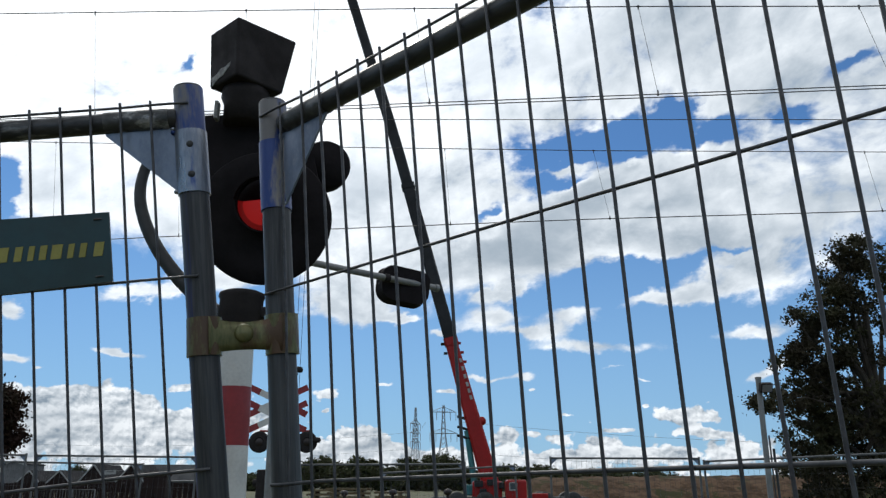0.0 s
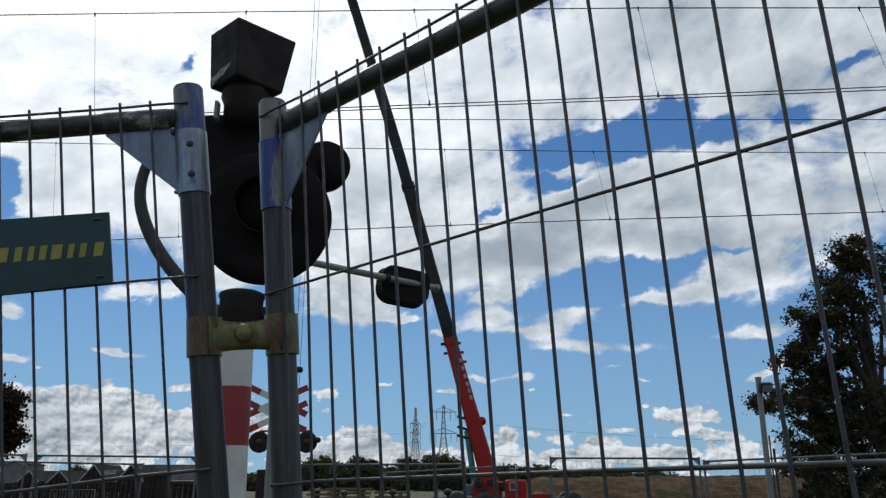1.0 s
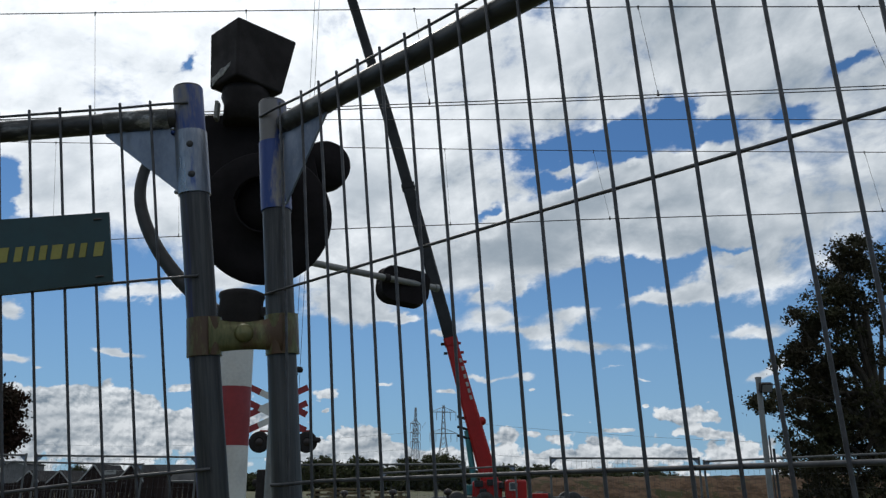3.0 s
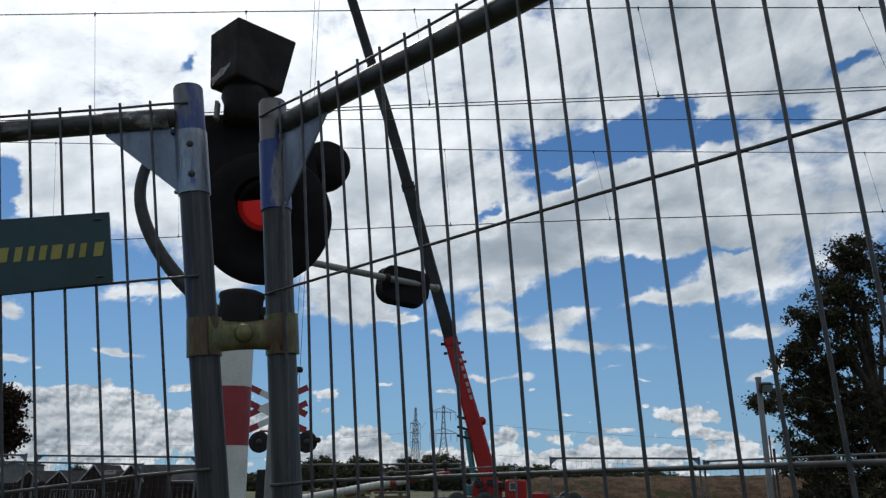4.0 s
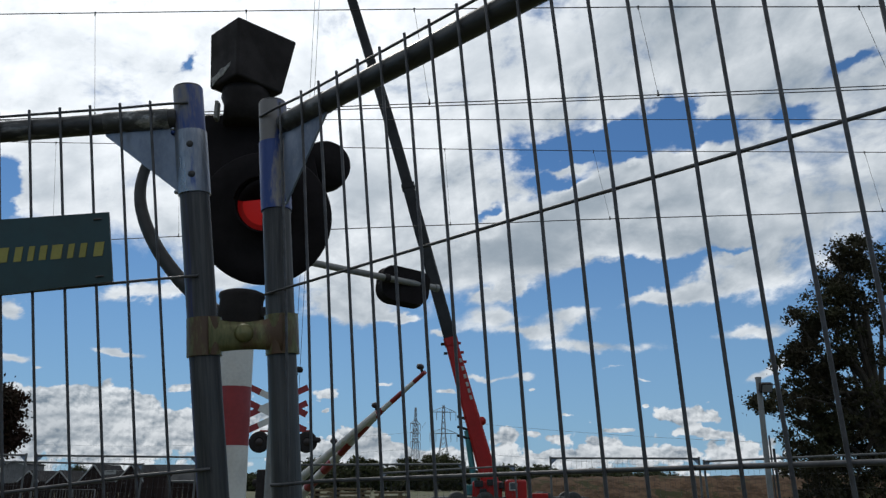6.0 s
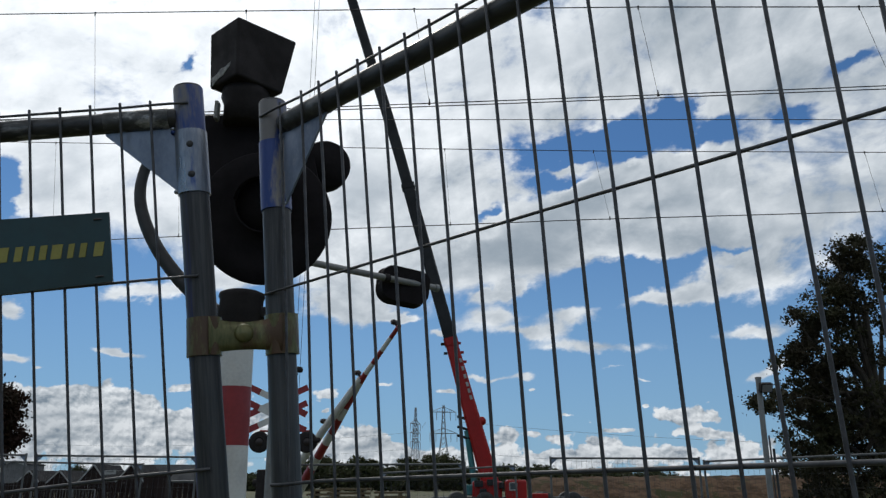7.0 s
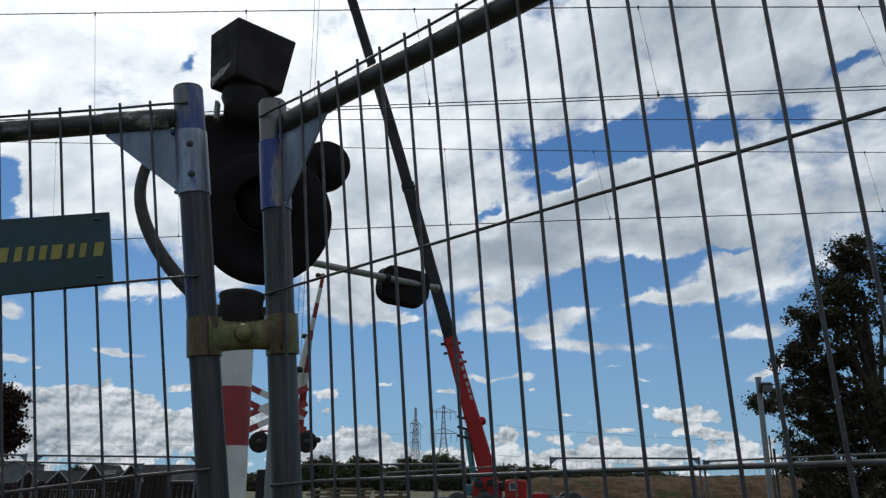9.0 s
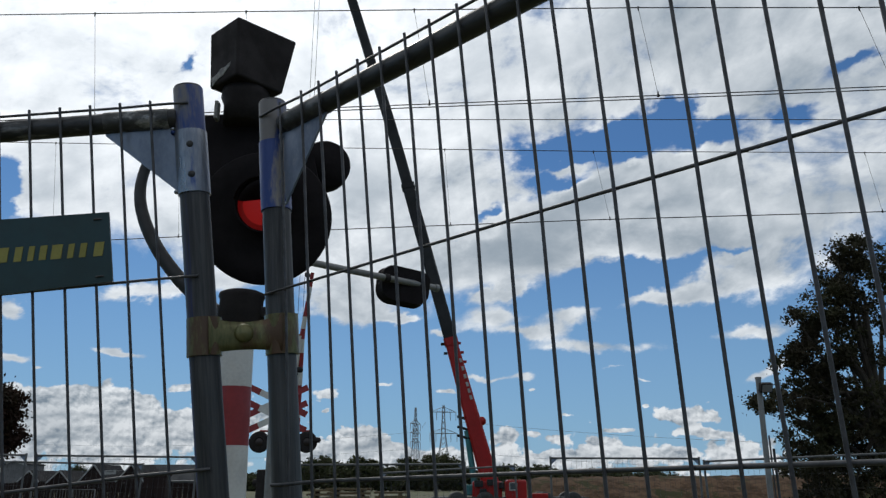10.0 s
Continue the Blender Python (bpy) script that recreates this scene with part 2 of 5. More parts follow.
# ---------------------------------------------------------------- materials
def material(name, col, col2=None, rough=0.6, metal=0.0, scale=20.0, fine=180.0, bump=0.15, stretch=(1, 1, 1), spec=0.5, third=None, third_at=0.62):
    """Two colours mixed by a coarse and a fine noise, a bump, and an optional third colour in patches."""
    m = bpy.data.materials.new(name)
    m.use_nodes = True
    g = Nodes(m.node_tree)
    co = g.vec("MULTIPLY", g.add("ShaderNodeTexCoord").outputs["Object"], stretch)
    rnd = g.add("ShaderNodeObjectInfo").outputs["Random"]
    co = g.vec("ADD", co, g.xyz(g.math("MULTIPLY", rnd, 3.0), rnd, rnd))
    n1, n2 = g.noise(co, scale, 5.0, 0.6), g.noise(co, fine, 3.0, 0.6)
    both = g.math("ADD", g.math("MULTIPLY", n1, 0.65), g.math("MULTIPLY", n2, 0.35))
    c = g.mix(g.ramp(both, 0.36, 0.64), col, col2 or tuple(x * 0.6 for x in col))
    if third:
        c = g.mix(g.ramp(g.noise(co, scale * 0.45, 6.0, 0.65), third_at, third_at + 0.08), c, third)
    b = g.add("ShaderNodeBsdfPrincipled")
    g.put(b.inputs["Base Color"], c)
    g.put(b.inputs["Roughness"], g.ramp(n1, 0.3, 0.7, max(0.05, rough - 0.12), min(1.0, rough + 0.12)))
    b.inputs["Metallic"].default_value = metal
    b.inputs["Specular IOR Level"].default_value = spec
    if bump:
        bp = g.add("ShaderNodeBump")
        bp.inputs["Strength"].default_value = bump
        bp.inputs["Distance"].default_value = 0.004
        g.put(bp.inputs["Height"], both)
        g.put(b.inputs["Normal"], bp.outputs[0])
    g.t.links.new(b.outputs[0], g.add("ShaderNodeOutputMaterial").inputs[0])
    return m


def glowing(name, base, col, strength):
    m = bpy.data.materials.new(name)
    m.use_nodes = True
    g = Nodes(m.node_tree)
    b = g.add("ShaderNodeBsdfPrincipled")
    b.inputs["Base Color"].default_value = (*base, 1)
    b.inputs["Emission Color"].default_value = (*col, 1)
    b.inputs["Emission Strength"].default_value = strength
    g.t.links.new(b.outputs[0], g.add("ShaderNodeOutputMaterial").inputs[0])
    return m


STEEL = material("galvanised_steel", (0.082, 0.081, 0.080), (0.034, 0.035, 0.038), 0.48, 0.5, 24, 260, 0.25, (1, 1, 0.05), spec=0.35, third=(0.035, 0.045, 0.15), third_at=0.57)
BLUE_STEEL = material("blue_painted_steel", (0.012, 0.035, 0.18), (0.02, 0.05, 0.20), 0.42, 0.1, 20, 200, 0.3, (1, 1, 0.22), third=(0.24, 0.22, 0.20), third_at=0.49)
PLATE = material("worn_blue_plate", (0.20, 0.235, 0.30), (0.13, 0.165, 0.235), 0.4, 0.3, 18, 150, 0.3, (1, 1, 0.6), third=(0.30, 0.31, 0.33), third_at=0.58)
TUBE = material("weathered_tube", (0.048, 0.048, 0.050), (0.022, 0.022, 0.024), 0.5, 0.3, 26, 200, 0.3, (0.3, 1, 1), third=(0.20, 0.20, 0.20), third_at=0.64)
WIRE = material("galvanised_wire", (0.066, 0.066, 0.070), (0.042, 0.042, 0.046), 0.5, 0.3, 60, 400, 0.1)
ZINC = material("yellow_passivated_zinc", (0.155, 0.145, 0.062), (0.070, 0.078, 0.026), 0.44, 0.35, 30, 260, 0.35, (1, 1, 0.30), third=(0.085, 0.048, 0.026), third_at=0.50)
BLACK = material("matt_black_plastic", (0.028, 0.024, 0.024), (0.021, 0.018, 0.018), 0.7, 0.0, 14, 150, 0.15, third=(0.044, 0.038, 0.036), third_at=0.66, spec=0.1)
BOARD_BLACK = material("dull_black_board", (0.016, 0.0135, 0.0145), (0.012, 0.0105, 0.011), 0.8, 0.0, 14, 150, 0.1, third=(0.022, 0.019, 0.019), third_at=0.66, spec=0.06)
RUBBER_AND_HOLE_SHADE = material("black_rubber_and_hole_shade", (0.012, 0.012, 0.012), (0.016, 0.016, 0.016), 0.6, 0.0, 30, 160, 0.2)
WORN = material("worn_grey_edge", (0.25, 0.24, 0.22), (0.10, 0.10, 0.095), 0.7, 0.0, 60, 200, 0.3)
WHITE = material("white_paint", (0.52, 0.51, 0.48), (0.42, 0.41, 0.39), 0.45, 0.0, 8, 120, 0.06, third=(0.36, 0.35, 0.32), third_at=0.68)
RED = material("red_paint", (0.24, 0.015, 0.016), (0.18, 0.012, 0.013), 0.45, 0.0, 8, 120, 0.06)
CRANE_RED = material("crane_red_paint", (0.30, 0.012, 0.010), (0.23, 0.010, 0.009), 0.45, 0.0, 0.7, 6, 0.04, spec=0.25)
CRANE_DARK = material("dark_boom_steel", (0.021, 0.022, 0.024), (0.014, 0.015, 0.017), 0.55, 0.1, 0.7, 6, 0.04, spec=0.2)
TEAL = material("teal_paint", (0.03, 0.16, 0.17), (0.02, 0.11, 0.12), 0.5, 0.0, 1.5, 8, 0.04)
GREEN_SIGN = material("green_sign_sheet", (0.008, 0.034, 0.036), (0.006, 0.027, 0.030), 0.45, 0.0, 12, 120, 0.05, third=(0.016, 0.05, 0.05), third_at=0.62)
YELLOW = material("yellow_lettering", (0.27, 0.24, 0.045), (0.22, 0.20, 0.04), 0.5, 0.0, 60, 300, 0.03)
GREY_PAINT = material("grey_painted_pole", (0.19, 0.19, 0.185), (0.13, 0.13, 0.128), 0.5, 0.1, 6, 60, 0.08)
COPPER = material("dark_contact_wire", (0.035, 0.03, 0.028), (0.02, 0.02, 0.02), 0.6, 0.3, 5, 40, 0.0)
LENS = glowing("lit_red_lens", (0.12, 0.008, 0.008), (0.9, 0.016, 0.014), 0.17)
LENS_RIM = glowing("lit_red_lens_rim", (0.10, 0.008, 0.008), (0.9, 0.016, 0.014), 0.07)
DARK_LENS = material("dark_red_lens", (0.016, 0.006, 0.006), (0.010, 0.005, 0.005), 0.5, 0.0, 30, 200, 0.1)
PYLON = material("pylon_steel", (0.30, 0.32, 0.34), (0.24, 0.26, 0.28), 0.6, 0.2, 0.3, 2, 0.0)
DARK_TIMBER = material("dark_stained_planks", (0.020, 0.012, 0.011), (0.013, 0.009, 0.008), 0.9, 0.0, 0.8, 6, 0.1, spec=0.1)
SAND = material("bare_sand", (0.105, 0.066, 0.042), (0.036, 0.024, 0.016), 0.95, 0.0, 0.9, 4.0, 1.0, (1, 1, 1.6), third=(0.035, 0.036, 0.017), third_at=0.53, spec=0.05)
BRICK = material("dark_brick", (0.024, 0.014, 0.013), (0.016, 0.011, 0.010), 0.9, 0.0, 0.4, 4, 0.1, spec=0.2)
WORN_TUBE = material("scraped_tube_end", (0.13, 0.13, 0.13), (0.05, 0.05, 0.05), 0.42, 0.4, 22, 200, 0.4, (0.6, 1, 1), third=(0.36, 0.36, 0.36), third_at=0.57)
END_STEEL = material("half_painted_steel", (0.018, 0.042, 0.17), (0.03, 0.05, 0.15), 0.42, 0.2, 16, 200, 0.3, (1, 1, 0.2), third=(0.15, 0.14, 0.135), third_at=0.53)
FAR_STEEL = material("dull_far_steel", (0.115, 0.118, 0.12), (0.08, 0.082, 0.085), 0.65, 0.15, 6, 60, 0.1)
TIMBER = material("stacked_timber", (0.13, 0.10, 0.05), (0.09, 0.065, 0.035), 0.85, 0.0, 1.5, 20, 0.2, (0.2, 1, 1))
GREY_ROOF = material("pale_grey_roof", (0.060, 0.062, 0.065), (0.044, 0.046, 0.049), 0.9, 0.0, 0.5, 5, 0.2, spec=0.1)
SLEEVE = material("worn_silver_sleeve", (0.32, 0.33, 0.35), (0.16, 0.18, 0.22), 0.33, 0.75, 20, 240, 0.35, (1, 1, 0.25), third=(0.02, 0.05, 0.19), third_at=0.55)
ROOF = material("grey_roof_tiles", (0.024, 0.024, 0.027), (0.017, 0.017, 0.019), 0.9, 0.0, 0.5, 5, 0.2, spec=0.1)
BARGE = material("pale_barge_board", (0.30, 0.30, 0.30), (0.24, 0.24, 0.24), 0.6, 0.0, 2, 20, 0.0)
PALE_WALL = material("pale_render", (0.15, 0.15, 0.155), (0.11, 0.11, 0.115), 0.9, 0.0, 0.5, 4, 0.05)
GLASS = material("dark_window_glass", (0.03, 0.035, 0.04), (0.02, 0.025, 0.03), 0.12, 0.0, 3, 20, 0.0, spec=0.8)
BARK = material("tree_bark", (0.055, 0.045, 0.035), (0.035, 0.028, 0.022), 0.95, 0.0, 3, 24, 0.6, (1, 1, 0.25))


def leaf_material(name, a, b, c):
    m = bpy.data.materials.new(name)
    m.use_nodes = True
    g = Nodes(m.node_tree)
    rnd = g.add("ShaderNodeNewGeometry").outputs["Random Per Island"]
    n = g.noise(g.add("ShaderNodeTexCoord").outputs["Object"], 0.7, 3.0)
    col = g.mix(rnd, a, b)
    col = g.mix(g.ramp(n, 0.4, 0.65), col, c)
    p = g.add("ShaderNodeBsdfPrincipled")
    g.put(p.inputs["Base Color"], col)
    p.inputs["Roughness"].default_value = 0.75
    p.inputs["Specular IOR Level"].default_value = 0.12
    tr = g.add("ShaderNodeBsdfTranslucent")
    g.put(tr.inputs[0], col)
    mx = g.add("ShaderNodeMixShader")
    mx.inputs[0].default_value = 0.08
    g.t.links.new(p.outputs[0], mx.inputs[1])
    g.t.links.new(tr.outputs[0], mx.inputs[2])
    g.t.links.new(mx.outputs[0], g.add("ShaderNodeOutputMaterial").inputs[0])
    return m


LEAF = leaf_material("oak_leaves", (0.034, 0.036, 0.018), (0.060, 0.056, 0.028), (0.032, 0.027, 0.017))
RED_LEAF = leaf_material("dark_russet_leaves", (0.030, 0.015, 0.010), (0.018, 0.016, 0.008), (0.024, 0.012, 0.009))
WOOD_LEAF = leaf_material("far_wood_leaves", (0.045, 0.056, 0.025), (0.072, 0.078, 0.034), (0.052, 0.050, 0.027))


def ground_material():
    m = bpy.data.materials.new("field_ground")
    m.use_nodes = True
    g = Nodes(m.node_tree)
    co = g.add("ShaderNodeTexCoord").outputs["Object"]
    a, b, c = g.noise(co, 0.03, 5.0), g.noise(co, 0.6, 6.0), g.noise(co, 9.0, 5.0)
    grass = g.mix(g.ramp(c, 0.35, 0.65), (0.04, 0.052, 0.016), (0.085, 0.085, 0.03))
    dirt = g.mix(g.ramp(c, 0.3, 0.7), (0.12, 0.09, 0.06), (0.17, 0.13, 0.085))
    col = g.mix(g.ramp(g.math("ADD", g.math("MULTIPLY", a, 0.6), g.math("MULTIPLY", b, 0.4)), 0.5, 0.58), grass, dirt)
    p = g.add("ShaderNodeBsdfPrincipled")
    g.put(p.inputs["Base Color"], col)
    p.inputs["Roughness"].default_value = 0.95
    bp = g.add("ShaderNodeBump")
    bp.inputs["Strength"].default_value = 0.6
    bp.inputs["Distance"].default_value = 0.03
    g.put(bp.inputs["Height"], c)
    g.put(p.inputs["Normal"], bp.outputs[0])
    g.t.links.new(p.outputs[0], g.add("ShaderNodeOutputMaterial").inputs[0])
    return m


# ---------------------------------------------------------------- mesh tools
class Shape:
    """Collects tubes, boxes, prisms and turned forms into one mesh."""

    def __init__(self):
        self.v, self.f, self.smooth = [], [], []

    def faces(self, verts, faces, smooth=False):
        k = len(self.v)
        self.v += [tuple(p) for p in verts]
        self.f += [tuple(i + k for i in q) for q in faces]
        self.smooth += [smooth] * len(faces)
        return self

    def tube(self, pts, r, n=10, cap=True):
        pts = [Vector(p) for p in pts]
        rs = r if isinstance(r, (list, tuple)) else [r] * len(pts)
        verts, faces, side = [], [], None
        for i, p in enumerate(pts):
            d = (pts[min(i + 1, len(pts) - 1)] - pts[max(i - 1, 0)]).normalized()
            if side is None:
                side = d.orthogonal().normalized()
            side = (side - d * side.dot(d)).normalized()
            up = d.cross(side)
            for j in range(n):
                a = 2 * math.pi * j / n
                verts.append(p + (side * math.cos(a) + up * math.sin(a)) * rs[i])
        for i in range(len(pts) - 1):
            for j in range(n):
                faces.append((i * n + j, i * n + (j + 1) % n, (i + 1) * n + (j + 1) % n, (i + 1) * n + j))
        self.faces(verts, faces, True)
        if cap:
            m = len(verts)
            self.faces(verts[:n], [tuple(range(n - 1, -1, -1))])
            self.faces(verts[m - n:], [tuple(range(n))])
        return self

    def box(self, size, m=Matrix(), bevel=0.0):
        """A box about the origin of m, with its edges cut by bevel."""
        bm = bmesh.new()
        bmesh.ops.create_cube(bm, size=1.0)
        bmesh.ops.scale(bm, vec=size, verts=bm.verts)
        if bevel:
            bmesh.ops.bevel(bm, geom=list(bm.edges), offset=bevel, segments=2, affect="EDGES", profile=0.5)
        bm.verts.index_update()
        self.faces([m @ v.co for v in bm.verts], [[v.index for v in q.verts] for q in bm.faces])
        bm.free()
        return self

    def prism(self, poly, t, m=Matrix()):
        """A flat outline in the x-z plane of m, t thick along y."""
        n = len(poly)
        verts = [m @ Vector((x, s * t / 2, z)) for s in (-1, 1) for x, z in poly]
        faces = [tuple(range(n)), tuple(range(2 * n - 1, n - 1, -1))]
        faces += [(i, i + n, (i + 1) % n + n, (i + 1) % n) for i in range(n)]
        return self.faces(verts, faces)

    def turned(self, profile, m=Matrix(), n=28, smooth=True):
        """A profile of (radius, z) turned about z."""
        verts, faces = [], []
        for r, z in profile:
            for j in range(n):
                a = 2 * math.pi * j / n
                verts.append(m @ Vector((r * math.cos(a), r * math.sin(a), z)))
        for i in range(len(profile) - 1):
            for j in range(n):
                faces.append((i * n + j, i * n + (j + 1) % n, (i + 1) * n + (j + 1) % n, (i + 1) * n + j))
        return self.faces(verts, faces, smooth)

    def mesh(self, name, mat):
        me = bpy.data.meshes.new(name)
        me.from_pydata(self.v, [], self.f)
        me.polygons.foreach_set("use_smooth", self.smooth)
        me.materials.append(mat)
        me.update()
        return me


def smooth_path(pts, n=5):
    """A rounded line through the points."""
    p = [Vector(q) for q in pts]
    out = []
    for i in range(len(p) - 1):
        a, c, d, e = p[max(i - 1, 0)], p[i], p[i + 1], p[min(i + 2, len(p) - 1)]
        for k in range(n):
            s = k / n
            out.append(0.5 * (2 * c + (d - a) * s + (2 * a - 5 * c + 4 * d - e) * s * s + (3 * c - a - 3 * d + e) * s ** 3))
    return out + [p[-1]]


def part(name, shape, mat, parent, label=""):
    """One mesh object under a thing or a part."""
    me = shape if isinstance(shape, bpy.types.Mesh) else shape.mesh(name, mat)
    ob = new(name, me)
    ob.parent = parent
    return tagged(ob, label)


def thing(name, m, label, category, group="", kind=""):
    ob = new(name)
    ob.empty_display_size = 0.1
    ob.matrix_world = m
    return tagged(ob, label, category, group, kind)


def solid(name, shape, mat, label, category, group="", kind=""):
    return tagged(new(name, shape.mesh(name, mat)), label, category, group, kind)


def facing(origin, toward, up=(0, 0, 1)):
    """A frame at origin whose z axis points along toward."""
    z = Vector(toward).normalized()
    x = Vector(up).cross(z).normalized()
    y = z.cross(x)
    return Matrix.Translation(origin) @ Matrix((x, y, z)).transposed().to_4x4()


def plane_frame(origin, along, up):
    """A frame with x along a panel, z up it and y away from its face."""
    x = Vector(along).normalized()
    z = Vector(up)
    z = (z - x * z.dot(x)).normalized()
    y = z.cross(x)
    return Matrix.Translation(origin) @ Matrix((x, y, z)).transposed().to_4x4()


# ---------------------------------------------------------------- ground
def build_ground():
    s = Shape()
    ring = [0, 4, 12, 30, 80, 200, 500, 1200, 2500]
    n, verts, faces = 48, [(0, 0, 0)], []
    for r in ring[1:]:
        for j in range(n):
            a = 2 * math.pi * j / n
            x, y = r * math.cos(a), r * math.sin(a)
            verts.append((x, y, 0.03 * noise.noise((x * 0.12, y * 0.12, 0)) - 0.02 if r > 8 else 0.0))
    for j in range(n):
        faces.append((0, 1 + j, 1 + (j + 1) % n))
        for i in range(len(ring) - 2):
            a, b = 1 + i * n, 1 + (i + 1) * n
            faces.append((a + j, b + j, b + (j + 1) % n, a + (j + 1) % n))
    s.faces(verts, faces, True)
    solid("ground", s, ground_material(), "rough grass and bare sandy soil of a building site", "ground", kind="structure")


build_ground()


def build_bank():
    """The long heap of bare sand behind the crossing."""
    s = Shape()
    nx, ny = 320, 26
    verts, faces = [], []
    for j in range(ny):
        v = j / (ny - 1)
        for i in range(nx):
            x = 5.0 + 105.0 * i / (nx - 1)
            y = 66.0 + 16.0 * v + 0.9 * noise.noise((x * 0.15, v * 3, 4))
            crest = (2.10 + 0.0105 * min(x, 60)) * min(1.0, max(0.0, (x - 5) / 3))
            h = crest * min(1.0, math.sin(min(v, 0.5) * math.pi) ** 0.8 if v < 0.5 else math.sin(v * math.pi))
            h += (0.16 * noise.noise((x * 0.7, y * 0.7, 1)) + 0.08 * noise.noise((x * 2.1, y * 2.1, 2))) * min(1, h)
            verts.append((x, y, h - 0.06))
    for j in range(ny - 1):
        for i in range(nx - 1):
            a = j * nx + i
            faces.append((a, a + 1, a + nx + 1, a + nx))
    s.faces(verts, faces, True)
    solid("sand_bank", s, SAND, "long brown heap of bare sand behind the fence", "sand bank", kind="structure")


build_bank()


# ---------------------------------------------------------------- temporary fence close to the camera
LEFT_FRAME = plane_frame((-0.344, 1.053, 1.768), (0.9878, 0.0842, 0.1306), (-0.1232, -0.0883, 0.9884))
RIGHT_FRAME = plane_frame((-0.235, 1.082, 1.777), (0.7318, -0.6814, 0.0158), (-0.0685, -0.0505, 0.9964))
POST_R, TUBE_R, WIRE_R = 0.0208, 0.0150, 0.0020


def near_panel(m, side, post_ends, tube_h, rows, first, pitch, count, length, gusset, label, early=()):
    """A mesh fence panel in its own frame, whose wires lie in the plane y = 0: x runs from the seen post along the panel, on the given side."""
    top = thing("mesh_fence", m, label, "fence", "temporary fence panels")
    yb = 0.018
    lo, hi = Vector((post_ends[0][0], yb, post_ends[0][1])), Vector((post_ends[1][0], yb, post_ends[1][1]))
    d = (hi - lo).normalized()

    def on_post(z):
        return lo + d * ((z - lo.z) / d.z)
    post = part("post", Shape().tube([lo, hi], POST_R, 24), STEEL, top, "dull galvanised steel post")
    # blue painted upper end, with its plug
    part("painted_end", Shape().tube([hi - d * 0.075, hi + d * 0.0005], POST_R + 0.0006, 24), END_STEEL, post, "scuffed blue painted post end")
    part("end_plug", Shape().turned([(0.0205, 0), (0.0198, 0.0030), (0.013, 0.0048), (0.0001, 0.0052)], facing(hi + d * 0.0005, d, (0, 1, 0)), 24), STEEL, post)
    part("post", Shape().tube([(side * length, yb, -1.77), (side * length, yb, 0.24)], POST_R, 20), STEEL, top)
    gx0, gx1, g0, g1 = gusset
    part("top_tube", Shape().tube([(gx0, yb, tube_h), (side * length, yb, tube_h)], TUBE_R, 20), TUBE, top, "dark weathered steel top tube")
    part("painted_sleeve", Shape().tube([(gx0 + side * 0.012, yb, tube_h), (gx1, yb, tube_h)], TUBE_R + 0.0012, 20), WORN_TUBE, top, "scraped tube end")
    part("bottom_tube", Shape().tube([(gx0, yb, -1.70), (side * length, yb, -1.70)], TUBE_R, 16), TUBE, top)
    # corner plate with a wrapped sleeve and two bolt holes
    plate = part("corner_plate", Shape().prism([(gx0, g1), (gx1, g1), (gx1, g1 - 0.006), (gx0 + side * 0.002, g0)][::-1 if side > 0 else 1], 0.003, Matrix.Translation((0, yb, 0))), PLATE, top, "triangular blue-grey steel corner plate")
    c0, c1 = on_post(g0 - 0.004), on_post(g1 - 0.012)
    part("sleeve", Shape().tube([c0, c1], POST_R + 0.0022, 24), SLEEVE if side < 0 else BLUE_STEEL, plate, "blue-grey wrapped steel sleeve")
    # raised black discs: the shade inside the holes is put into their colour
    for k in (0.26, 0.74):
        c = c0.lerp(c1, k) + Vector((-side * 0.002, -POST_R - 0.0018, 0)) if side < 0 else c0.lerp(c1, k) + Vector((-0.0195, -0.0115, 0))
        part("bolt_hole", Shape().turned([(0.0001, 0.0016), (0.0042, 0.0016), (0.0052, 0.0)], facing(c, (0, -1, 0) if side < 0 else (-0.85, -0.5, 0)), 16), RUBBER_AND_HOLE_SHADE, plate)
    # weld beads where tube and plate meet the sleeve
    for k, z in enumerate((tube_h - 0.018, g0 + 0.002, g1 - 0.010)):
        c = on_post(z) + Vector((side * (POST_R + 0.003), -0.004, 0))
        part("weld_bead", Shape().turned([(0.0001, 0.0035), (0.003, 0.002), (0.0042, 0.0), (0.003, -0.003), (0.0001, -0.004)], Matrix.Translation(c), 10), SLEEVE, plate, "pale weld bead")
    # upright wires
    kinds = []
    for q in ((0.0040, 0.0026, 0.0010) if side > 0 else (0.0, 0.0, 0.0)):
        bow = [(-q, 0, -1.75), (-q * 0.5, 0, -0.9), (-q * 0.2, 0, -0.40), (q * 0.6, 0, -0.20), (q, 0, -0.05), (q * 0.7, 0, 0.10), (0.0, 0, rows[0] + 0.006)]
        kinds.append(Shape().tube(bow, WIRE_R, 8).mesh("wire", WIRE))
    for k in range(count):
        # the first uprights stand unevenly and lean with the post
        at, lean = early[k] if k < len(early) else (first + pitch * k, 0.0)
        w = part("wire", kinds[0 if at < 0.55 else 1 if at < 0.66 else 2], WIRE, top)
        w.location = (side * at + random.uniform(-0.0004, 0.0004), 0, 0)
        w.rotation_euler = (0, lean + random.uniform(-0.001, 0.001), 0)
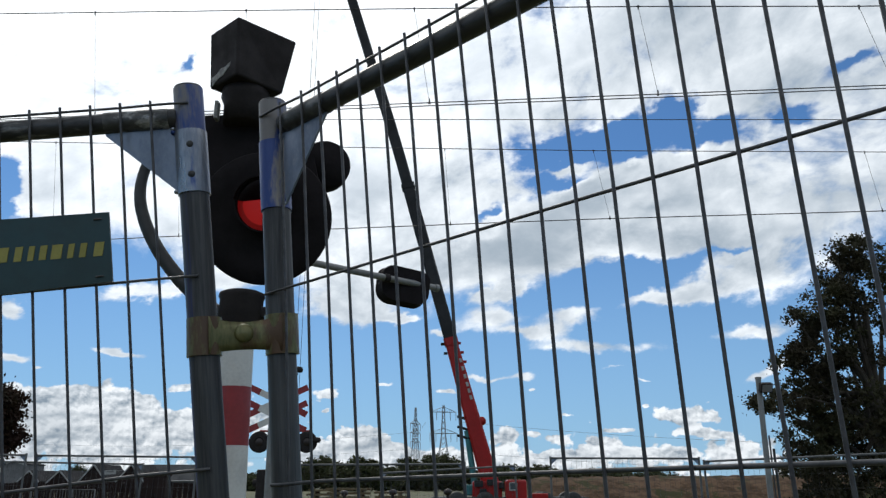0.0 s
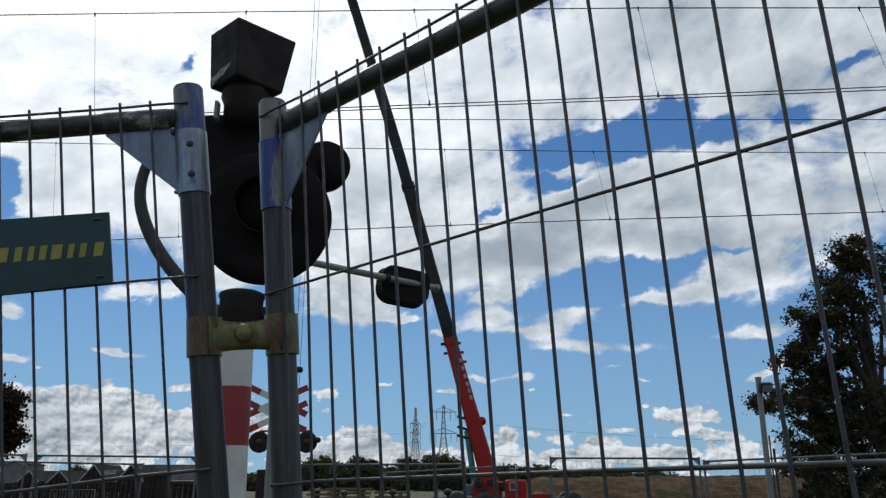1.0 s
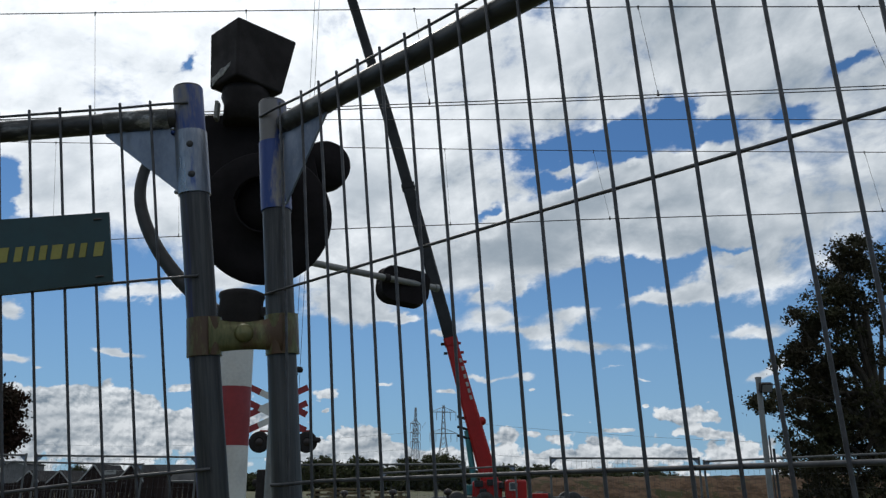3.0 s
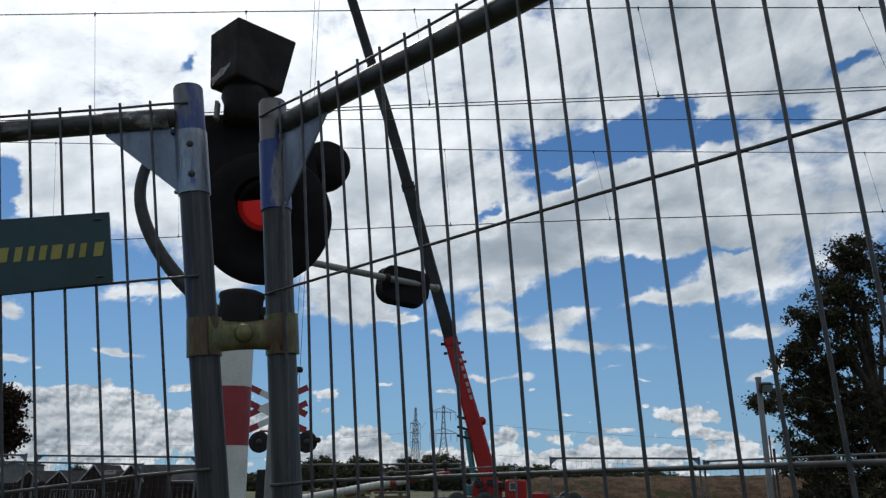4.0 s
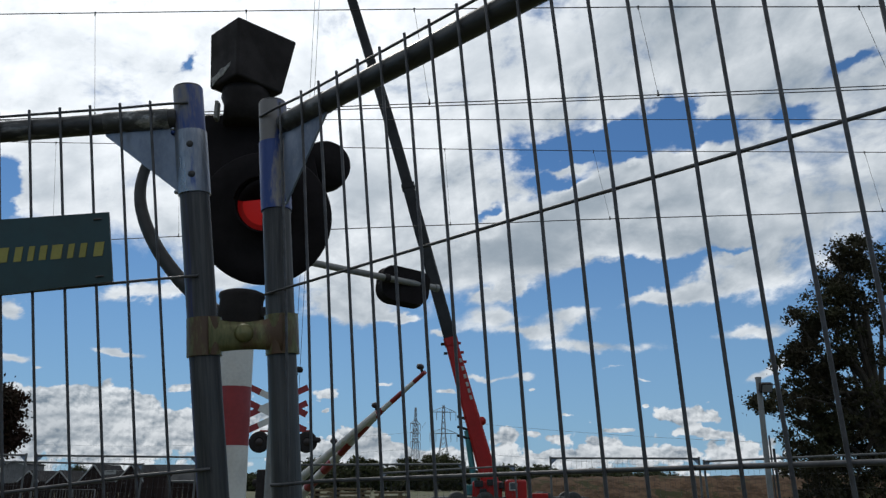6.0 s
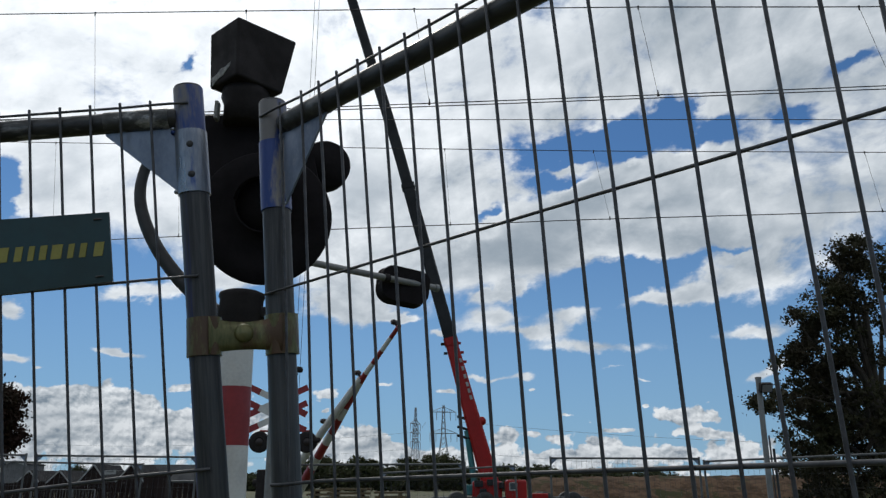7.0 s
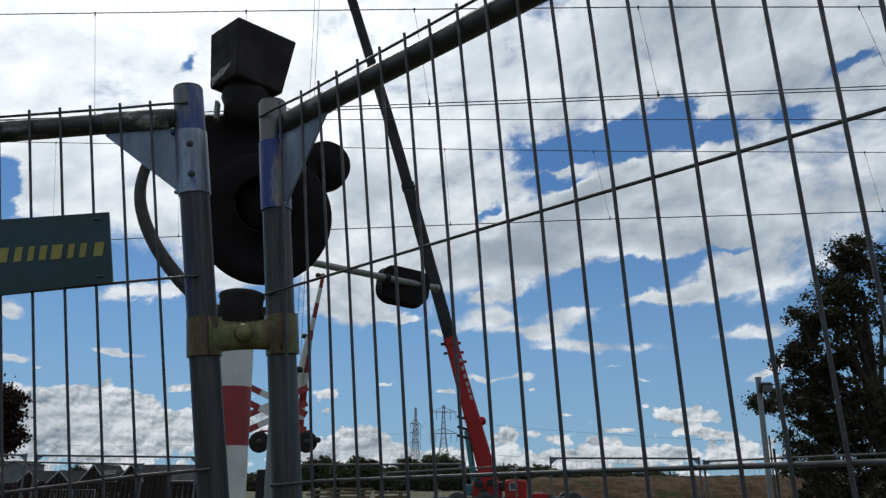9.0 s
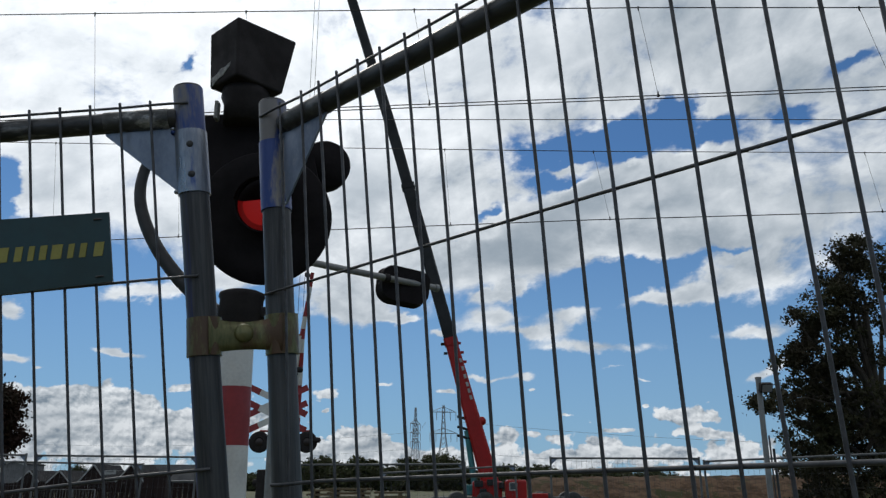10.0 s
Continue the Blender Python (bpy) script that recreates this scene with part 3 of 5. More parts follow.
    # lengthwise wires, welded to the uprights, their first ends lying on the post
    for i, h in enumerate(rows):
        y = 0.0035
        p = on_post(h)
        pts = [(p.x - side * 0.003, yb - POST_R - 0.0022, h - 0.003), (p.x + side * 0.035, -0.0035, h - 0.002), (p.x + side * 0.09, y, h), (side * 0.5, y, h + 0.0012), (side * 1.0, y, h), (side * length, y, h)]
        part("wire", Shape().tube(pts, WIRE_R if i != 2 else 0.0024, 8), WIRE, top)
    return top


LEVELS = (0.221, -0.036, -0.297, -0.56, -0.82, -1.08, -1.34, -1.60)
near_panel(LEFT_FRAME, -1, ((-0.0034, -1.78), (-0.0034, 0.2478)), 0.2045, LEVELS, 0.055, 0.0417, 82, 3.46, (-0.0207, -0.1233, 0.0887, 0.1914),
           "steel mesh fence panel with blue post end, carrying a green sign")
LEVELS = (0.220, -0.059, -0.324, -0.59, -0.85, -1.11, -1.37, -1.61)
near_panel(RIGHT_FRAME, 1, ((0.0232, -1.79), (-0.0370, 0.2430)), 0.2007, LEVELS, 0.0176, 0.0433, 79, 3.46, (-0.0087, 0.0932, 0.072, 0.189),
           "steel mesh fence panel with scuffed blue post, clamped to its neighbour",
           ((0.0074, -0.004), (0.0580, 0.0), (0.1010, -0.010), (0.1425, -0.018), (0.1866, -0.015), (0.2305, -0.015), (0.2760, -0.007), (0.3195, -0.007), (0.3642, 0.0), (0.4077, 0.0), (0.4523, 0.0), (0.4962, 0.0), (0.5395, 0.0), (0.5830, 0.0), (0.6262, 0.0)))


def fence_clamp():
    a, b = Vector((-0.3325, 1.081, 1.6475)), Vector((-0.232, 1.117, 1.658))
    mid = (a + b) / 2
    m = plane_frame(mid, b - a, (-0.10, -0.07, 0.99))
    top = thing("fence_clamp", m, "yellow-green zinc plated clamp joining two fence posts", "fence clamp")
    half = (b - a).length / 2
    part("sleeve", Shape().tube([(-half, 0, -0.0265), (-half, 0, 0.0265)], POST_R + 0.0032, 28), ZINC, top)
    part("sleeve", Shape().tube([(half, 0, -0.0285), (half, 0, 0.0285)], POST_R + 0.0032, 28), ZINC, top)
    # waisted bridge, pressed inwards, as a bent sheet
    n, verts, faces = 18, [], []
    for i in range(n + 1):
        u = -1 + 2 * i / n
        x = u * (half - 0.004)
        edge = 0.0195 + 0.0065 * abs(u) ** 2.2
        dep = -0.006 - 0.019 * abs(u) ** 2.5
        for j, z in enumerate((-edge, -edge * 0.55, 0, edge * 0.55, edge)):
            verts.append((x, dep - 0.004 * (1 - abs(z) / edge), z))
    k = len(verts)
    verts += [(x, y + 0.004, z) for x, y, z in verts]
    for i in range(n):
        for j in range(4):
            q = (i * 5 + j, (i + 1) * 5 + j, (i + 1) * 5 + j + 1, i * 5 + j + 1)
            faces += [q, tuple(p + k for p in q[::-1])]
        faces += [(i * 5, i * 5 + k, i * 5 + 5 + k, i * 5 + 5), (i * 5 + 4, i * 5 + 9, i * 5 + 9 + k, i * 5 + 4 + k)]
    part("bridge", Shape().faces(verts, faces, True), ZINC, top)
    part("bolt_head", Shape().turned([(0.0135, 0), (0.013, 0.003), (0.009, 0.0058), (0.0001, 0.007)], facing((-0.001, -0.0095, 0.003), (0, -1, 0)), 24), ZINC, top, "domed bolt head, slightly rusty")


fence_clamp()


def green_sign():
    m = LEFT_FRAME @ Matrix.Translation((0, -0.0060, 0))
    top = thing("green_sign", m, "dark green sign board with yellow slanted lettering, tied to the fence", "sign")
    poly = [(-0.66, -0.0445), (-0.1142, -0.0355), (-0.1158, 0.0632), (-0.66, 0.076)]
    part("board", Shape().prism(poly[::-1], 0.004), GREEN_SIGN, top)
    words = [(-0.2632, 0.0155), (-0.2426, 0.0132), (-0.2249, 0.0112), (-0.2101, 0.0127), (-0.1946, 0.0172), (-0.1730, 0.0112), (-0.1573, 0.0120), (-0.1386, 0.0158)]
    words += [(x - 0.172, w) for x, w in words] + [(x - 0.344, w) for x, w in words[1:5]]
    for x, w in words:
        sl, z0, z1 = 0.0035, 0.0015 - (x + 0.13) * 0.030, 0.0210 - (x + 0.13) * 0.036
        part("lettering", Shape().prism([(x, z0), (x + sl, z1), (x + w, z1), (x + w - sl, z0)], 0.0012, Matrix.Translation((0, -0.0024, 0))), YELLOW, top, "yellow lettering bar")
    for x, z in ((-0.132, 0.054), (-0.132, -0.027)):
        part("tie", Shape().tube([(x - 0.004, -0.003, z), (x + 0.004, -0.004, z), (x + 0.010, 0.004, z)], 0.0012, 6), STEEL, top)


green_sign()


# ---------------------------------------------------------------- level crossing, this side of the track
def near_signal():
    base = Vector((-0.612, 2.35, 0.0))
    top = thing("crossing_signal", Matrix.Translation(base), "black round level crossing light on a red and white pole", "crossing signal")

    def at(x, y, z):
        return Vector((x, y, z)) - base
    bands = [(0.0, 0.26, WHITE), (0.26, 0.52, RED), (0.52, 0.78, WHITE), (0.78, 1.04, RED), (1.04, 1.30, WHITE), (1.30, 1.560, WHITE), (1.560, 1.729, RED), (1.729, 1.93, WHITE)]
    for z0, z1, mat in bands:
        part("band", Shape().tube([(0.017 * (1.45 - z0) - 0.006, 0, z0), (0.017 * (1.45 - z1) - 0.006, 0, z1)], 0.0525, 28, cap=False), mat, top, "painted pole band")
    part("collar", Shape().turned([(0.0001, 2.020), (0.052, 2.020), (0.064, 2.014), (0.066, 2.004), (0.062, 1.995), (0.062, 1.90), (0.058, 1.895)], Matrix.Translation((-0.006, 0, 0)) @ Matrix.Diagonal((1.06, 1.06, 1, 1)), 32), BLACK, top, "black pole cap")
    # bracket and upright that carry the board and the horn
    part("bracket", Shape().box((0.16, 0.05, 0.035), Matrix.Translation(at(-0.545, 2.36, 1.955)), 0.006), BLACK, top)
    part("mast", Shape().tube([at(-0.49, 2.40, 1.93), at(-0.56, 2.40, 2.62)], 0.03, 16), BLACK, top)
    c = at(-0.557, 2.31, 2.248)
    m = facing(c, (0.08, -1, -0.20))
    board = part("board", Shape().turned([(0.0001, 0.0), (0.150, 0.0), (0.205, 0.004), (0.209, -0.004), (0.205, -0.014), (0.10, -0.02), (0.0001, -0.02)], m, 56), BOARD_BLACK, top, "round matt black target board")
    neck = [(-0.205, 0.0), (-0.225, 0.30), (-0.215, 0.365), (0.02, 0.372), (0.09, 0.30), (0.15, 0.22), (0.19, 0.05), (0.10, -0.1), (-0.1, -0.1)]
    part("neck_plate", Shape().prism(neck, 0.03, Matrix.Translation(c + Vector((-0.012, 0.042, 0.0)))), BOARD_BLACK, top)
    # second lamp, turned to the side road
    m2 = facing(at(-0.395, 2.43, 2.470), (0.25, -1, -0.15))
    side = part("side_lamp", Shape().turned([(0.0001, 0.05), (0.074, 0.045), (0.082, 0.03), (0.081, -0.03), (0.066, -0.06), (0.0001, -0.065)], m2, 40), BOARD_BLACK, top, "black side lamp housing")
    part("lamp_arm", Shape().tube([at(-0.53, 2.42, 2.40), at(-0.40, 2.44, 2.46)], 0.024, 12), BLACK, top)
    # lamp: housing ring, lens behind it and an added shutter that imitates its flashing
    lc = at(-0.551, 2.268, 2.276)
    lm = facing(lc, (0.10, -1, -0.30))
    lamp = part("lamp", Shape().turned([(0.086, -0.03), (0.086, 0.03), (0.081, 0.03), (0.079, -0.005)], lm, 40), BOARD_BLACK, top, "black lamp ring")
    turn = [radians(180 - 8 + 212 * k / 30) for k in range(31)]

    def bulge(r, a):
        return lm @ Vector((r * math.cos(a), r * math.sin(a), 0.010 - 1.4 * r * r))
    inner = [bulge(0.0, 0.0)] + [bulge(0.063, a) for a in turn]
    lens = part("lens", Shape().faces(inner, [(0, k, k + 1) for k in range(1, 31)] + [(0, 31, 1)], True), LENS, lamp, "red signal lens, lit in flashes")
    outer = [bulge(0.063, a) for a in turn] + [bulge(0.079, a) for a in turn]
    part("lens_rim", Shape().faces(outer, [(k, k + 31, k + 32, k + 1) for k in range(30)], True), LENS_RIM, lamp, "dimmer rim of the red lens")
    vis = []
    for k in range(17):
        vis.append(radians(-8 + 180 * k / 16))
    verts = [lm @ Vector((0.088 * math.cos(a), 0.088 * math.sin(a), z)) for z in (0.0, 0.055) for a in vis]
    verts += [lm @ Vector((0.084 * math.cos(a), 0.084 * math.sin(a), z)) for z in (0.0, 0.055) for a in vis]
    q = len(vis)
    faces = []
    for k in range(q - 1):
        faces += [(k, k + 1, q + k + 1, q + k), (2 * q + k, 3 * q + k, 3 * q + k + 1, 2 * q + k + 1), (q + k, q + k + 1, 3 * q + k + 1, 3 * q + k)]
    part("visor", Shape().faces(verts, faces), BOARD_BLACK, lamp)
    shutter = part("shutter", Shape().turned([(0.0001, 0.0008), (0.080, 0.0008), (0.080, -0.0008), (0.0001, -0.0008)], Matrix(), 32), BOARD_BLACK, top, "added black disc that hides the glowing lens between flashes")
    # horn box with a tapering case
    top_z, low_z = 2.893, 2.692
    hi = [(-0.778, 2.30), (-0.656, 2.19), (-0.495, 2.345), (-0.62, 2.45)]
    lo = [(-0.765, 2.305), (-0.650, 2.205), (-0.532, 2.34), (-0.64, 2.43)]
    verts = [at(x, y, top_z) for x, y in hi] + [at(x, y, low_z) for x, y in lo]
    bm = bmesh.new()
    bv = [bm.verts.new(v) for v in verts]
    for f in ((0, 1, 2, 3), (7, 6, 5, 4), (0, 4, 5, 1), (1, 5, 6, 2), (2, 6, 7, 3), (3, 7, 4, 0)):
        bm.faces.new([bv[i] for i in f])
    bmesh.ops.bevel(bm, geom=list(bm.edges), offset=0.008, segments=3, affect="EDGES", profile=0.5)
    bmesh.ops.recalc_face_normals(bm, faces=bm.faces)
    bm.verts.index_update()
    horn = part("horn_box", Shape().faces([v.co.copy() for v in bm.verts], [[v.index for v in f.verts] for f in bm.faces]), BLACK, top, "black tapered warning bell box")
    bm.free()
    part("box_flange", Shape().turned([(0.0001, 0.02), (0.075, 0.02), (0.078, -0.02), (0.068, -0.045), (0.066, -0.11), (0.0001, -0.11)], Matrix.Translation(at(-0.65, 2.33, 2.685)), 32), BLACK, top)
    part("worn_edge", Shape().prism([(-0.048, -0.020), (-0.020, -0.012), (0.010, -0.013), (0.052, 0.001), (0.056, 0.013), (0.026, 0.011), (0.004, 0.019), (-0.022, 0.011), (-0.050, 0.014)], 0.002, plane_frame(at(-0.7180, 2.2605, 2.724), (0.115, -0.10, 0.035), (0, 0, 1))), WORN, horn, "scraped grey patch")
    part("bracket_plate", Shape().box((0.012, 0.03, 0.062), Matrix.Translation(at(-0.722, 2.270, 2.596)), 0.003), WORN, top, "worn grey bracket plate")
    part("side_bracket", Shape().box((0.19, 0.03, 0.02), Matrix.Translation(at(-0.80, 2.40, 2.615)), 0.004), BLACK, top)
    hose = [(-0.78, 2.63), (-0.86, 2.617), (-0.925, 2.575), (-0.975, 2.505), (-1.000, 2.425), (-1.000, 2.345), (-0.975, 2.265), (-0.935, 2.190), (-0.880, 2.115), (-0.815, 2.045), (-0.745, 1.985), (-0.68, 1.955)]
    run = smooth_path([at(x + 0.012, 2.40, z) for x, z in hose], 4)
    part("cable_hose", Shape().tube(run, [0.0165 + 0.0065 * min(1.0, max(0.0, (k - 12) / 22)) for k in range(len(run))], 18), RUBBER_AND_HOLE_SHADE, top, "thick black cable hose")
    return lm, shutter


LAMP_FRAME, ADDED_SHUTTER = near_signal()


def side_arm_lamp():
    top = thing("arm_signal", Matrix.Translation((-0.932, 4.45, 0)), "small black oval signal on a grey side arm", "signal lamp")
    part("pole", Shape().tube([(0, 0, 0), (0, 0, 2.80)], 0.038, 18), GREY_PAINT, top)
    d = Vector((0.886, 0.75, -0.002))
    part("arm", Shape().tube([(0, 0, 2.743), d + Vector((0, 0, 2.743))], 0.0215, 14), GREY_PAINT, top, "grey tubular arm")
    part("end_cap", Shape().tube([d * 0.985 + Vector((0, 0, 2.743)), d * 1.012 + Vector((0, 0, 2.743))], 0.026, 14), GREY_PAINT, top)
    out = []
    hw, hh, r = 0.168, 0.117, 0.085
    for cx, cz, a0 in ((hw - r, hh - r * 0.7, 0), (-hw + r, hh - r * 0.7, 90), (-hw + r, -hh + r, 180), (hw - r, -hh + r, 270)):
        for k in range(7):
            a = radians(a0 + 15 * k)
            rr = r * (0.7 if a0 < 180 else 1.0)
            out.append((cx + r * math.cos(a), cz + rr * math.sin(a)))
    m = Matrix.Translation((0.668, 0.64, 2.724)) @ Matrix.Rotation(radians(24), 4, "Z") @ Matrix.Rotation(radians(6), 4, "Y")
    head = part("head", Shape().prism(out[::-1], 0.10, m), BOARD_BLACK, top, "black oval lamp head")
    part("rim", Shape().tube([m @ Vector((x * 1.01, 0.05, z * 1.01)) for x, z in out + out[:1]], 0.008, 8), BLACK, head)
    part("lug", Shape().box((0.02, 0.02, 0.012), m @ Matrix.Translation((-0.165, 0, -0.012))), BLACK, head)
    part("clip", Shape().tube([(0.55, 0.466, 2.743), (0.58, 0.492, 2.743)], 0.027, 14), BLACK, top)


side_arm_lamp()


# ---------------------------------------------------------------- level crossing, far side
def far_signal():
    base = Vector((-3.19, 16.0, 0))
    top = thing("crossing_signal", Matrix.Translation(base), "far crossing light with red and white double cross", "crossing signal")
    z = 0.0
    for k in range(9):
        part("band", Shape().tube([(0, 0, z), (0, 0, z + 0.4)], 0.057, 18, cap=(k == 8)), RED if k % 2 else WHITE, top)
        z += 0.4
    for dz in (0.02, -0.29):
        for tilt in (25, -25):
            arm = None
            for k, (x0, x1) in enumerate(((-0.68, -0.41), (-0.41, 0.41), (0.41, 0.64))):
                m = Matrix.Translation((-0.11, -0.075 - 0.006 * (tilt > 0) - 0.012 * (dz < 0), 3.055 + dz)) @ Matrix.Rotation(radians(tilt), 4, "Y")
                s = Shape().prism([(x0, -0.062), (x0, 0.062), (x1, 0.062), (x1, -0.062)], 0.004, m)
                if arm is None:
                    arm = part("cross_board", s, RED, top, "red tipped white cross board")
                else:
                    part("cross_stripe", s, WHITE if k == 1 else RED, arm)
    part("crossbar", Shape().tube([(-0.46, 0, 2.49), (0.55, 0, 2.49)], 0.022, 10), RED, top, "red lamp carrying bar")
    for x in (-0.44, 0.50):
        m = facing((x, -0.08, 2.272), (0.25 if x > 0 else 0.0, -1, -0.05))
        lamp = part("lamp_board", Shape().turned([(0.0001, 0.01), (0.17, 0.01), (0.208, 0.0), (0.205, -0.02), (0.12, -0.06), (0.0001, -0.08)], m, 36), BLACK, top, "black round lamp board")
        part("lens", Shape().turned([(0.0001, 0.03), (0.06, 0.028), (0.075, 0.012)], m, 24), DARK_LENS, lamp)
        part("visor", Shape().tube([m @ Vector((0.10 * math.cos(a), 0.10 * math.sin(a), 0.01)) for a in [radians(20 * k) for k in range(10)]], 0.012, 6), BLACK, lamp)
        part("hanger", Shape().tube([(x * 0.82, 0, 2.49), (x * 0.9, -0.05, 2.36)], 0.014, 8), RED, top)
    part("side_lamp", Shape().turned([(0.0001, 0.14), (0.05, 0.12), (0.062, 0.0), (0.0001, -0.01)], facing((0.64, -0.05, 2.31), (1, -0.5, 0)), 20), BLACK, top)
    part("horn", Shape().turned([(0.0001, 0.12), (0.085, 0.10), (0.10, 0.05), (0.085, 0.0), (0.0001, -0.01)], Matrix.Translation((0.24, 0, 3.66)), 24), BLACK, top, "black warning bell")
    part("horn_arm", Shape().tube([(0, 0, 3.55), (0.24, 0, 3.62)], 0.02, 8), BLACK, top)
    part("drive_box", Shape().box((0.52, 0.4, 0.60), Matrix.Translation((-0.17, 0.0, 1.45)), 0.03), BLACK, top, "black equipment box")
    part("drive_lug", Shape().turned([(0.0001, 0.1), (0.07, 0.09), (0.08, 0.0)], facing((-0.43, -0.02, 1.50), (-1, 0, 0)), 20), BLACK, top)


far_signal()


def barrier():
    """The half barrier with its forked boom, which turns about its bearing."""
    top = thing("crossing_barrier", Matrix.Translation((-3.87, 18.795, 0)), "rising red and white level crossing barrier", "barrier")
    part("drive_cabinet", Shape().box((0.55, 0.5, 1.1), Matrix.Translation((-0.25, 0.25, 0.55)), 0.03), GREY_PAINT, top, "grey barrier drive cabinet")
    boom = part("boom", Shape().tube([(-0.35, 0, 0), (0.9, 0, 0)], 0.055, 16), WHITE, top, "forked red and white barrier boom")
    # upper rail, white, runs to the fork's end
    part("upper_rail", Shape().tube([(0.5, -0.10, 0.02), (3.9, -0.02, 0.02)], [0.100, 0.068], 12), WHITE, boom, "white upper rail")

    def apart(x):
        """How far the banded rail stands off sideways, x metres along the boom."""
        return 0.40 * max(0.0, (3.9 - x) / 3.2)
    # banded rail and single tip in red and white lengths
    cuts = (0.5, 0.84, 1.26, 1.59, 2.01, 2.34, 2.76, 3.09, 3.51, 3.83, 4.07, 4.36, 4.72, 5.08, 5.42)
    for k, (a, b) in enumerate(zip(cuts, cuts[1:])):
        r0, r1 = [0.110 - 0.0125 * (x - 0.5) if x < 3.9 else 0.060 - 0.011 * (x - 3.9) for x in (a + 0.001, b - 0.001)]
        part("rail_length", Shape().tube([(a, apart(a), 0), (b, apart(b), 0)], [r0, r1], 12), RED if k % 2 else WHITE, boom)
    for x, z in ((2.45, 0.10), (3.9, 0.08), (5.36, 0.05)):
        lamp = part("boom_lamp", Shape().tube([(x, 0, z - 0.03), (x, 0, z + 0.09)], 0.03, 10), BLACK, boom, "small boom lamp")
        part("lamp_lens", Shape().turned([(0.0001, 0.07), (0.05, 0.06), (0.062, 0.0), (0.05, -0.06), (0.0001, -0.07)], Matrix.Translation((x, 0, z + 0.12)) @ Matrix.Rotation(radians(90), 4, "X"), 18), DARK_LENS, lamp)
    part("counterweight", Shape().box((0.5, 0.1, 0.3), Matrix.Translation((-0.5, 0, -0.05)), 0.02), CRANE_DARK, boom)
    return boom


BOOM = barrier()


# ---------------------------------------------------------------- overhead line
def line_set(name, contact, messenger, droppers, label, r, mr):
    """A contact wire under its catenary, joined by droppers. Points run along the track."""
    top = thing(name, Matrix(), label, "overhead wire", "overhead line", "")

    def along(pts, x):
        for p, q in zip(pts, pts[1:]):
            if x <= q[0] or q is pts[-1]:
                k = (x - p[0]) / (q[0] - p[0])
                return Vector(p).lerp(Vector(q), k)
    part("contact_wire", Shape().tube(contact, r, 6), COPPER, top)
    if name.startswith("near"):
        part("contact_wire", Shape().tube([Vector(p) + Vector((0, 0.05, -0.012)) for p in contact], r, 6), COPPER, top)
    part("messenger_wire", Shape().tube(messenger, mr, 6), COPPER, top)
    for xm, xc in droppers:
        a, b = along(messenger, xm), along(contact, xc)
        dr = part("dropper", Shape().tube([a, b], 0.0024, 5), COPPER, top)
        part("clip", Shape().tube([b + Vector((0, 0, -0.015)), b + Vector((0, 0, 0.05))], [0.014, 0.006], 6), COPPER, dr)
        part("clip", Shape().tube([a + Vector((0, 0, -0.04)), a + Vector((0, 0, 0.012))], [0.006, 0.012], 6), COPPER, dr)
    return top


NEAR_LINE = line_set("near_overhead_line", [(-150, 20.2, 5.5), (-1.16, 7.92, 5.5), (2.33, 7.64, 5.5), (4.69, 7.44, 5.5), (150, -4.3, 5.5)],
                     [(-150, 22.0, 7.0), (-32, 11.2, 8.3), (-5.46, 8.41, 7.01), (-2.33, 8.07, 6.83), (-0.33, 7.84, 6.70), (2.16, 7.53, 6.52), (4.42, 7.23, 6.32), (8, 6.8, 6.1), (30, 5.2, 6.6), (150, -5.0, 6.8)],
                     [(-4.22, -3.99), (-2.33, -2.2), (-0.33, -0.15), (2.16, 2.33), (4.42, 4.77), (6.6, 6.9)],
                     "black contact wire and catenary with thin droppers", 0.006, 0.0065)
FAR_LINE = line_set("far_overhead_line", [(-150, 30.7, 5.5), (-5.62, 12.84, 5.5), (-1.81, 12.29, 5.5), (2.3, 11.8, 5.5), (6.83, 11.4, 5.5), (150, -2.3, 5.5)],
                    [(-150, 30.7, 7.5), (-36, 16.6, 9.4), (-7.52, 13.04, 7.41), (-1.79, 12.41, 7.02), (2.48, 11.90, 6.73), (6.93, 11.30, 6.44), (12, 10.8, 6.2), (36, 8.5, 7.2), (150, -2.4, 7.0)],
                    [(-6.98, -6.78), (-4.66, -4.49), (0.03, 0.12), (2.48, 2.65), (4.74, 4.78), (6.62, 6.78)],
                    "further contact wire and catenary with thin droppers", 0.0075, 0.0065)
feeder = thing("feeder_wire", Matrix(), "single thin black wire strung above the track", "overhead wire", "overhead line")
part("strand", Shape().tube([(-150, 31.0, 8.0), (-36, 16.8, 9.6), (-1.81, 12.41, 7.55), (7.02, 11.29, 7.0), (36, 8.5, 6.8), (150, -2.5, 8.0)], 0.0065, 6), COPPER, feeder)


